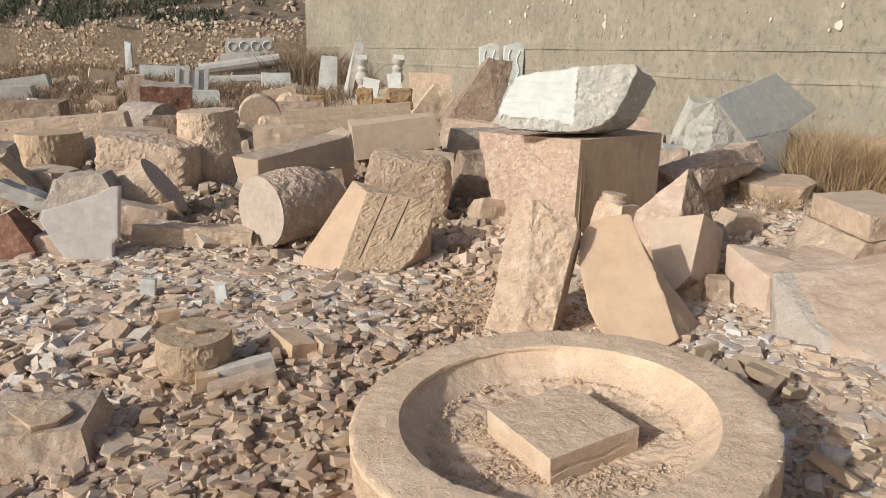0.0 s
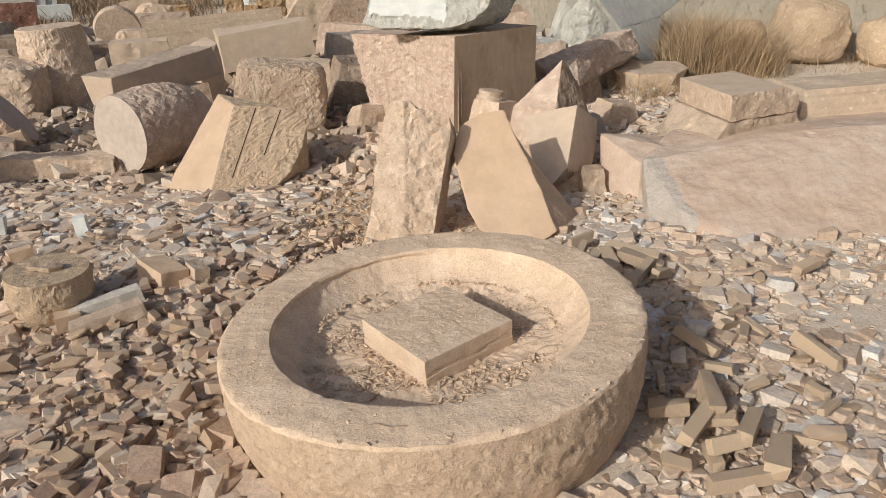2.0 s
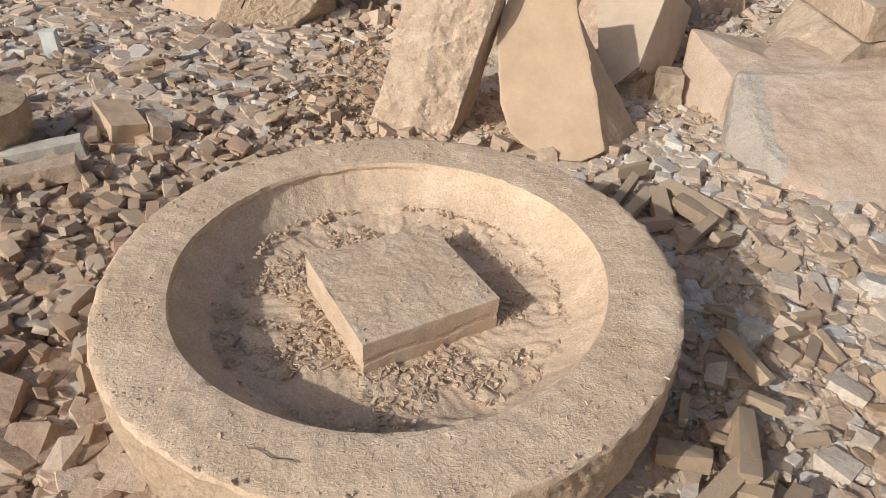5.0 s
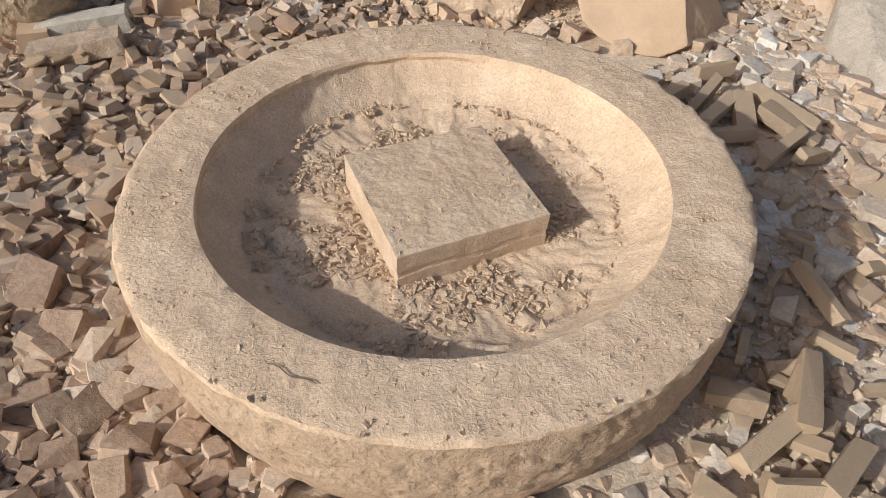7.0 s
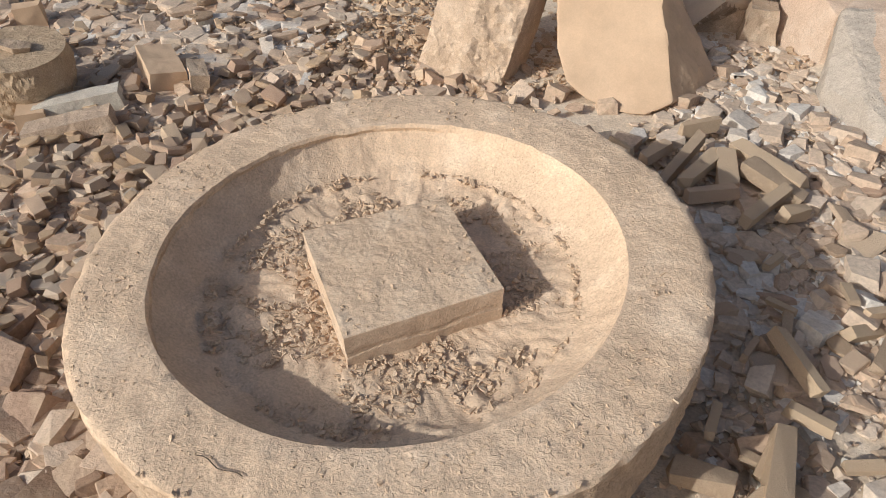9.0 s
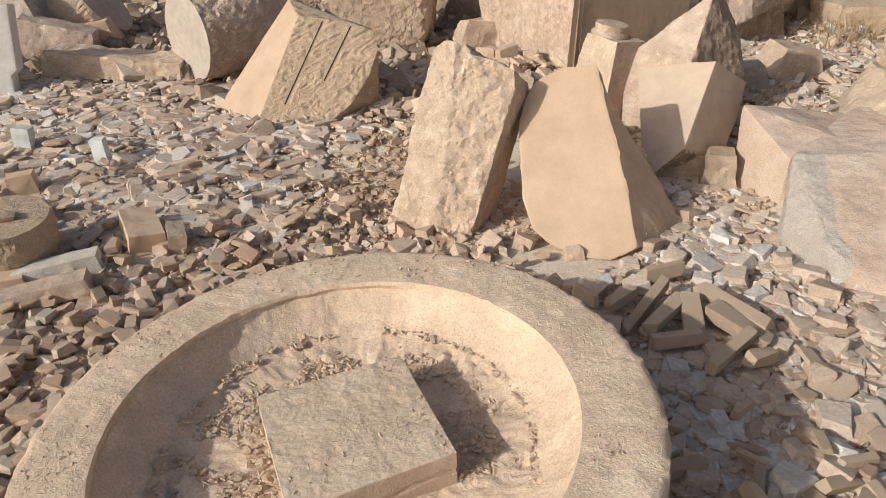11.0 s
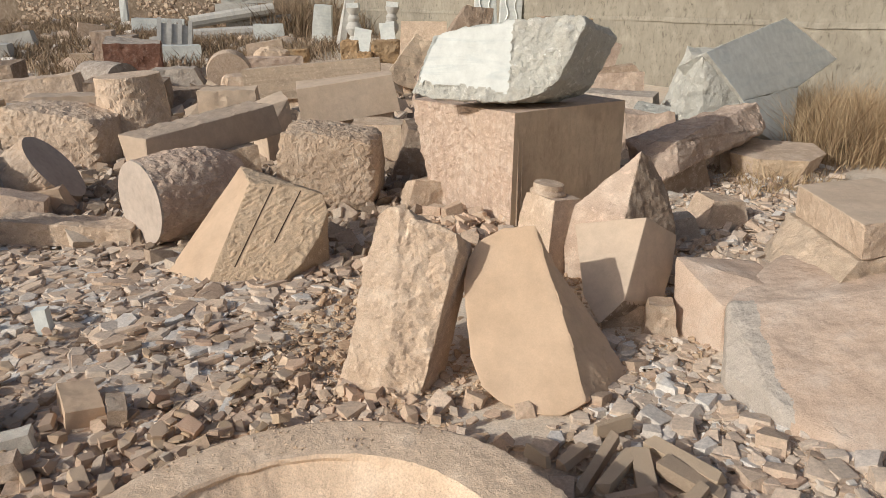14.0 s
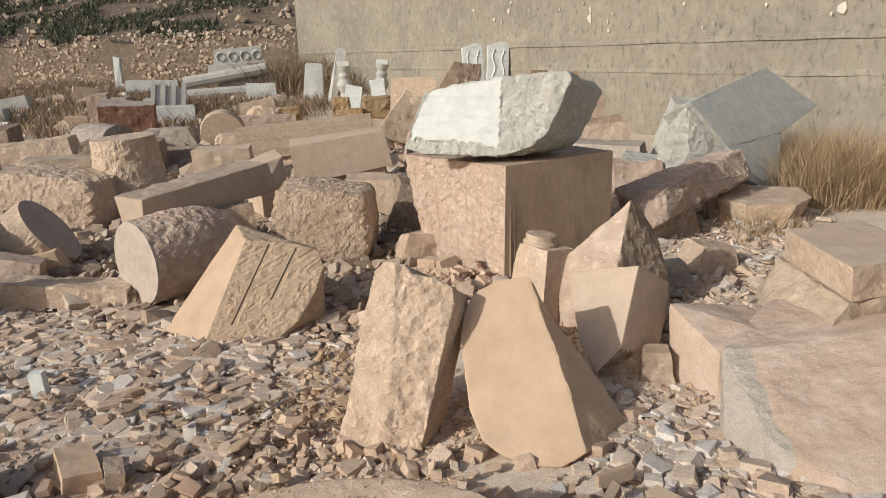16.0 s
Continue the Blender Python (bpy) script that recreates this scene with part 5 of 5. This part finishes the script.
# ---- marble pieces at the back ----
def carved_slab(m, w, h, label):
    ob = base("carved_slab", m, label, "marble slab", "carved marble slabs by the wall")
    part("slab", weather(prism([(-w / 2, 0), (w / 2, 0), (w / 2, h), (w * 0.1, h * 1.02), (-w / 2, h * 0.97)], 0.09), 0.12, 0.004, 5, 3, 0.008), MARBLE, ob)
    for k in range(2):
        cu = bmesh.new()
        prev = None
        for i in range(25):
            z = h * (0.08 + 0.84 * i / 24)
            x = (k - 0.5) * w * 0.42 + 0.03 * math.sin(i * 0.8 + k)
            ring = [cu.verts.new(p) for p in ((x - 0.018, 0.0, z), (x, -0.022, z), (x + 0.018, 0.0, z))]
            if prev:
                for q in range(2):
                    cu.faces.new((prev[q], prev[q + 1], ring[q + 1], ring[q]))
            prev = ring
        part("carved_rib", cu, MARBLE, ob, "wavy carved rib")
    return ob


carved_slab(pose(-1.62, 15.35, rise(-1.6, 15.3), -8, -2, 22), 0.42, 1.52, "tall white carved marble slab leaning on the wall")
carved_slab(pose(-1.20, 15.05, rise(-1.2, 15.0), -8, 4, 22), 0.42, 1.55, "tall white carved marble slab with a broken edge")


def baluster(m, label):
    ob = base("baluster", m @ Matrix.Diagonal((0.8, 0.8, 0.86, 1)), label, "baluster", "marble balusters")
    part("plinth", weather(hexa(0.40, 0.40, 0.18), 0.1, 0.004, 5, 1, 0.01), MARBLE, ob)
    part("turned_shaft", drum([0.15, 0.20, 0.15, 0.13, 0.19, 0.22, 0.20, 0.14, 0.17, 0.12, 0.18, 0.20], 0.95, 24), MARBLE_GREY, ob, "turned ringed marble shaft", pose(0, 0, 0.18))
    part("cap", weather(hexa(0.34, 0.34, 0.12), 0.1, 0.004, 5, 2, 0.01), MARBLE, ob, "", pose(0, 0, 1.13))
    return ob


for x, y, a in ((-5.02, 17.0, 0), (-4.30, 17.3, 6)):
    baluster(pose(x, y, rise(x, y), 0, a, 12), "turned white marble baluster standing in the yard")
for x, y, z, w, d, h, rx, ry, rz, mat, lab in (
        (-6.62, 18.9, 0.0, 0.62, 0.30, 1.05, 0, 4, 20, MARBLE, "white marble pier standing upright"),
        (-5.62, 17.6, 0.0, 0.16, 0.20, 1.35, 0, 14, 20, MARBLE_GREY, "thin marble post leaning"),
        (-4.72, 16.5, 0.0, 0.45, 0.12, 0.70, -20, 8, 14, MARBLE, "white marble panel leaning on balusters"),
        (-4.05, 16.6, 0.0, 0.40, 0.12, 0.85, -20, -6, 14, MARBLE, "white marble panel leaning beside a baluster"),
        (-3.1, 15.9, 0.0, 0.95, 0.30, 0.80, -14, 0, 16, PALE, "pale buff panel leaning near the wall"),
        (-10.75, 22.8, 0.70, 1.55, 0.5, 0.50, 0, -2, 24, MARBLE_GREY, "grey marble frieze block with carved rings"),
        (-10.9, 22.4, 0.28, 1.3, 0.8, 0.44, 0, 0, 24, MARBLE_GREY, "grey marble block under a frieze"),
        (-12.8, 21.0, 0.05, 1.9, 0.8, 0.42, 0, 3, 30, MARBLE, "white marble slab lying in scrub"),
        (-8.2, 19.1, 0.0, 1.0, 0.6, 0.52, 0, 0, 26, MARBLE, "white marble box-shaped block"),
        (-8.95, 15.9, 0.0, 0.95, 0.12, 0.95, -30, 8, 34, MARBLE_GREY, "grey marble panel with ribs leaning"),
        (-8.35, 15.3, 0.0, 1.0, 0.7, 0.42, 0, 0, 34, MARBLE, "white marble slab lying flat"),
        (-9.8, 16.9, 0.0, 0.9, 0.6, 0.40, 0, 0, 26, MARBLE_GREY, "low marble block in scrub"),
        (-15.2, 22.6, 0.0, 0.22, 0.22, 1.05, 0, 5, 20, MARBLE, "slender white marble post standing"),
        (-13.1, 14.6, 0.0, 1.9, 0.8, 0.5, 0, 0, 32, MARBLE_GREY, "grey marble slab lying at the yard's edge"),
        (-14.5, 17.0, 0.0, 1.7, 0.6, 0.45, 0, -8, 30, MARBLE_GREY, "grey marble slab lying in brown scrub"),
        (-10.3, 14.6, 0.0, 0.6, 0.4, 0.30, 0, 0, 30, BUFF, "ochre block lying in the scrub"),
        (-6.7, 16.0, 0.0, 1.0, 0.5, 0.42, 0, -6, 24, PALE, "pale stone lying in dry grass"),
        (-11.6, 17.6, 0.0, 1.0, 0.5, 0.35, 0, 0, 12, GREYSTONE, "grey rough stone in scrub"),
        (-13.8, 19.2, 0.0, 0.9, 0.5, 0.5, 0, 10, 40, PALE, "broken pale stone in scrub"),
        (-0.35, 13.6, 0.0, 0.35, 0.25, 1.05, 0, 5, 20, BROWN, "narrow brown stone standing by the wall"),
        (0.10, 13.3, 0.0, 0.6, 0.3, 1.0, 0, 0, 20, ORANGE, "orange-brown stone by the wall")):
    if "wall" not in lab and "frieze" not in lab and "post" not in lab:
        w, d, h = w * 0.8, d * 0.8, h * 0.85
    bm = hexa(w, d, h, (0.95, 0.9), (0, 0), 0.04 * h, int(abs(x) * 10))
    weather(bm, 0.12, 0.010, 4, int(abs(y)), 0.012)
    ob = thing("marble_piece" if mat in (MARBLE, MARBLE_GREY) else "stone_block", bm, mat, pose(x, y, rise(x, y) + z, rx, ry, rz), lab, "marble piece" if mat in (MARBLE, MARBLE_GREY) else "stone block")
    if "rings" in lab:
        for k in range(4):
            rg = bmesh.new()
            bmesh.ops.create_cone(rg, segments=20, radius1=0.15, radius2=0.13, depth=0.05, cap_ends=False)
            part("carved_ring", rg, MARBLE, ob, "raised carved ring", pose(-0.55 + 0.37 * k, -0.27, 0.25, 90, 0, 0))
    if "ribs" in lab:
        for k in range(4):
            part("rib", hexa(0.09, 0.05, 0.85), MARBLE_GREY, ob, "", pose(-0.34 + 0.22 * k, -0.08, 0.05))
for x, y, z, ln, rz, ry in ((-9.7, 19.9, 0.42, 2.3, 30, 8), (-9.6, 19.4, 0.12, 2.0, 28, 2), (-9.0, 20.6, 0.30, 1.8, 26, 3)):
    bm = drum([0.17] * 6, ln, 20)
    for v in bm.verts:
        a = math.atan2(v.co.y, v.co.x)
        k = 1 - 0.07 * (0.5 + 0.5 * math.cos(10 * a))
        v.co.x, v.co.y = v.co.x * k, v.co.y * k
    thing("fluted_column", bm, MARBLE_GREY, pose(x - 1.0, y - 0.5, rise(x, y) + z, 0, 90 - ry, rz), "fluted grey marble column lying on stones", "column", "fluted marble columns")

# ---- loose stone over the ground ----
def stones_clear(x, y):
    return not (1.45 < x < 3.4 and 3.6 < y < 5.0)


left = zone(9500, -1.9, 0.2, 0.9, 3.2, ("shard",) * 11 + ("cube", "stick"), 0.04, 0.105, 0.17, 0.04, 1)
left += zone(2600, -0.95, 0.1, 1.4, 3.1, ("cube", "cube", "shard"), 0.04, 0.09, 0.22, 0.05, 41)
left += zone(1700, -0.9, 0.5, 2.5, 3.5, ("shard", "shard", "cube"), 0.03, 0.09, 0.35, 0.05, 2)
left += zone(6000, -1.9, 0.3, 1.0, 3.5, ("shard", "cube"), 0.012, 0.035, 0.5, 0.05, 15)
brown = zone(2600, -1.2, 0.05, 0.9, 1.75, ("shard", "shard", "shard", "cube", "stick"), 0.05, 0.14, 0.18, 0.04, 25)
scatter("brown_chips", brown, CHIPS_BROWN, "dull brown sandstone chips heaped beside the basin")
scatter("sandstone_chips", left, CHIPS, "broken buff and pink sandstone chips beside the basin")
pale = zone(6800, -3.4, -0.6, 3.0, 4.7, ("shard",) * 11 + ("stick",), 0.05, 0.18, 0.12, 0.045, 3)
pale += zone(1500, -3.6, -1.3, 2.2, 3.4, ("shard", "shard", "cube"), 0.04, 0.14, 0.35, 0.05, 4)
pale += zone(6000, -3.0, -0.6, 2.9, 4.7, ("shard", "cube"), 0.012, 0.035, 0.5, 0.05, 16)
scatter("marble_chips", pale, CHIPS_PALE, "pale marble and sandstone flakes spread over the ground")
gravel = zone(13000, -0.9, 1.3, 3.3, 5.0, ("shard", "shard", "cube"), 0.010, 0.036, 0.2, 0.010, 5, lambda x, y: not (0.5 < x < 1.05 and y < 3.52))
gravel += zone(700, -0.7, 0.9, 3.0, 4.4, ("shard", "shard"), 0.04, 0.09, 0.35, 0.02, 6, lambda x, y: not (0.5 < x < 1.05 and y > 3.3))
heap = []
r = random.Random(61)
for i in range(900):
    x, y = r.gauss(-0.05, 0.30), r.gauss(5.15, 0.30)
    z = 0.17 * math.exp(-((x - 0.05) / 0.35) ** 2 - ((y - 5.35) / 0.35) ** 2)
    heap.append((r.choice(("shard", "shard", "cube")), x, y, rise(x, y) + z * r.uniform(0.5, 1.0) + 0.01, 0.04 + 0.10 * r.random() ** 2, 0.35, r.randrange(10 ** 6)))
scatter("chip_heap", heap, CHIPS, "broken buff chips heaped against the foot of a block")
scatter("fine_gravel", gravel, CHIPS_FINE, "orange-buff sandstone gravel between the slabs")
right = zone(4200, 1.05, 1.75, 2.4, 3.9, ("shard",) * 7 + ("cube",), 0.03, 0.11, 0.14, 0.02, 7, stones_clear)
right += zone(6500, 1.0, 1.85, 1.0, 3.9, ("shard", "cube"), 0.010, 0.03, 0.4, 0.015, 14)
right += zone(1200, 1.0, 1.7, 1.0, 2.4, ("shard", "shard", "shard", "cube"), 0.03, 0.09, 0.22, 0.03, 8)
right += zone(1900, 0.1, 1.1, 0.8, 1.75, ("shard", "shard", "cube"), 0.03, 0.10, 0.2, 0.03, 59)
right += zone(2400, 1.45, 2.7, 0.9, 2.0, ("shard",), 0.04, 0.14, 0.07, 0.004, 29)
right += zone(12000, 1.5, 3.2, 1.2, 3.5, ("shard", "shard", "cube"), 0.004, 0.026, 0.2, 0.002, 9)
right += zone(1000, 1.5, 3.0, 2.9, 3.45, ("shard", "cube"), 0.02, 0.08, 0.12, 0.004, 39)
right += zone(380, 1.5, 2.3, 1.2, 3.4, ("shard", "shard", "cube"), 0.03, 0.12, 0.08, 0.002, 19)
scatter("tan_chips", right, CHIPS_PALE, "tan sandstone shards packed beside the basin")
back = zone(7000, -5.5, 1.2, 4.7, 9.0, ("shard", "shard", "cube"), 0.05, 0.17, 0.45, 0.06, 10)
back += zone(2200, -9.0, -1.0, 8.5, 14.0, ("shard", "cube"), 0.08, 0.32, 0.5, 0.06, 11)
scatter("grey_waste", back, CHIPS_GREY, "grey-brown stone waste between the blocks")
white = zone(3200, 1.2, 2.4, 4.9, 7.2, ("shard", "stick"), 0.03, 0.13, 0.3, 0.03, 12, lambda x, y: y > 4.9)
white += zone(900, -22, -6, 13, 24, ("shard", "cube"), 0.08, 0.4, 0.4, 0.02, 13)
scatter("white_waste", white, CHIPS_PALE, "whitish marble waste on the ground")

# ---- dry grass ----
yard = tufts(330, 2.55, 3.40, 7.5, 9.0, 0.14, 0.62, 31, 44, 0.12)
yard += tufts(55, 3.2, 5.2, 7.6, 9.0, 0.06, 0.20, 32, 22, 0.14)
yard += tufts(40, 1.1, 1.9, 7.6, 9.0, 0.15, 0.40, 33, 30, 0.10)
yard += tufts(26, 1.7, 2.6, 6.4, 7.2, 0.10, 0.22, 34, 26, 0.10)
yard += tufts(5, 1.38, 1.55, 4.12, 4.3, 0.05, 0.11, 35, 24, 0.03)
blades("dry_grass", yard, STRAW, "clumps of dry straw-coloured grass by the wall")
far_grass = [(x, y, z, h * 1.2, w * 3.0, l, s) for x, y, z, h, w, l, s in tufts(2000, -24, -5.5, 13.0, 24.5, 0.08, 0.34, 36, 26, 0.3, lambda x, y: (Vector((x, y, 0)) - WALL_AT).dot(Vector((-WALL_DIR.y, WALL_DIR.x, 0))) > 0.1)]
far_grass += [(x, y, z, h * 1.4, w * 3.0, l, s) for x, y, z, h, w, l, s in tufts(130, -9.5, -6.0, 20.0, 24.0, 0.4, 0.8, 37, 40, 0.2, lambda x, y: (Vector((x, y, 0)) - WALL_AT).dot(Vector((-WALL_DIR.y, WALL_DIR.x, 0))) > 0.1)]
blades("brown_scrub", far_grass, SCRUB, "brown dry scrub covering the far ground", "dry scrub")
r = random.Random(44)
leaf = []
for i in range(26000):
    x, y = r.uniform(5, 40), r.uniform(-12, -1.2)
    if noise.noise(Vector((x * 0.35, y * 0.35, 4))) < -0.1:
        continue
    p = BANK_M @ Vector((x, y, 2.1 - 0.317 * (y + 1.0)))
    leaf.append((p.x, p.y, p.z, r.uniform(0.10, 0.36), r.uniform(0.015, 0.04), r.uniform(0.3, 1.3), r.randrange(10 ** 6)))
blades("bank_shrubs", leaf, GREENERY, "dull green shrubs on the slope above the rubble wall", "shrubs")

# ---- offcuts that can be told apart ----
def offcut_meshes(kind, material, n, seed):
    out = []
    for i in range(n):
        v, f = worn(kind, random.Random(seed + i))
        me = bpy.data.meshes.new("offcut")
        me.from_pydata(v, [], f)
        me.materials.append(material)
        out.append(me)
    return out


def offcuts(name, meshes, spots, label, group):
    for x, y, z, size, rx, ry, rz, k in spots:
        ob = new(name, meshes[k % len(meshes)])
        ob.matrix_basis = pose(x, y, rise(x, y) + z, rx, ry, rz) @ Matrix.Diagonal((*size, 1))
        tagged(ob, label, "stone offcut", group)


r = random.Random(77)
spots = []
while len(spots) < 240:
    x, y = r.gauss(-0.58, 0.26), r.gauss(2.40, 0.42)
    if in_basin(x, y, 0.71) or x > 0.1:
        continue
    s = r.uniform(0.03, 0.07)
    spots.append((x, y, 0.03 + 0.05 * r.random(), (s * r.uniform(0.9, 1.5), s, s * r.uniform(0.7, 1.1)), r.gauss(0, 12), r.gauss(0, 12), r.uniform(0, 360), len(spots)))
offcuts("stone_cube", offcut_meshes("cube", CUBES, 10, 500), spots, "small cube-like buff sandstone offcut on the rubble", "cube offcuts beside the basin")
spots = []
# the fan of longer bars behind the basin and the heap at its side: x, y, length, heading
for x, y, ln, rz in ((1.02, 3.10, 0.28, 67), (1.08, 3.06, 0.22, 66), (1.16, 3.08, 0.17, -83), (1.12, 2.95, 0.17, 22), (1.27, 3.15, 0.27, -39), (1.29, 3.06, 0.22, -30), (1.27, 2.92, 0.22, 58), (1.06, 3.30, 0.15, 36), (0.83, 3.10, 0.12, -49), (1.35, 2.92, 0.12, 49),
                     (0.94, 3.12, 0.14, 59), (1.30, 2.04, 0.22, -96), (1.23, 1.90, 0.21, 53), (1.28, 1.79, 0.14, 18), (1.36, 1.86, 0.18, 59), (1.40, 1.74, 0.21, 65), (1.28, 1.66, 0.20, 9), (1.34, 2.34, 0.20, -59), (1.72, 2.27, 0.20, -69), (1.16, 1.98, 0.14, 0)):
    spots.append((x, y, 0.055 + 0.02 * r.random(), (ln * 1.02, 0.14 * r.uniform(0.7, 1.3), 0.17 * r.uniform(0.8, 1.3)), r.gauss(0, 9), r.gauss(0, 6), rz, len(spots)))
while len(spots) < 50:
    x, y = r.gauss(1.34, 0.20), r.gauss(2.35, 0.50)
    if in_basin(x, y, 0.74) or x < 1.0:
        continue
    s = r.uniform(0.08, 0.14)
    spots.append((x, y, 0.03 + 0.03 * r.random(), (s, s * r.uniform(0.7, 1.2), s * r.uniform(0.7, 1.2)), r.gauss(0, 12), r.gauss(0, 10), r.uniform(0, 360), len(spots)))
offcuts("stone_stick", offcut_meshes("stick", STICKS, 10, 700), spots, "bar-shaped tan sandstone offcut on the rubble", "bar offcuts beside the basin")

spots = []
while len(spots) < 290:
    if len(spots) % 5 < 4:
        x, y = r.uniform(-2.1, -0.1), r.uniform(1.2, 3.9)
    else:
        x, y = r.gauss(1.45, 0.25), r.uniform(1.3, 3.2)
    if in_basin(x, y, 0.76):
        continue
    s = r.uniform(0.06, 0.14)
    spots.append((x, y, (0.050 if x < 0.5 else 0.02) + 0.03 * r.random(), (s, s * r.uniform(0.7, 1.1), s * r.uniform(0.7, 1.2)), r.gauss(0, 9), r.gauss(0, 9), r.uniform(0, 360), len(spots)))
offcuts("stone_flake", offcut_meshes("shard", CUBES, 12, 900), spots, "flat angular buff sandstone flake on the rubble", "flat flakes round the basin")

# a dry twig on the basin's rim
bm = bmesh.new()
ring = None
for k in range(9):
    p = Vector((0.012 * k, 0.004 * math.sin(k * 1.1), 0.0))
    new_ring = [bm.verts.new(p + Vector((0, 0.0014 * math.cos(a), 0.0014 * math.sin(a)))) for a in (0, 2.1, 4.2)]
    if ring:
        for i in range(3):
            bm.faces.new((ring[i], ring[(i + 1) % 3], new_ring[(i + 1) % 3], new_ring[i]))
    ring = new_ring
thing("dry_twig", bm, BROWN, BASIN_M @ pose(-0.115, -0.585, 0.006, 0, 0, -8), "thin dry brown twig lying on the stone rim", "twig")
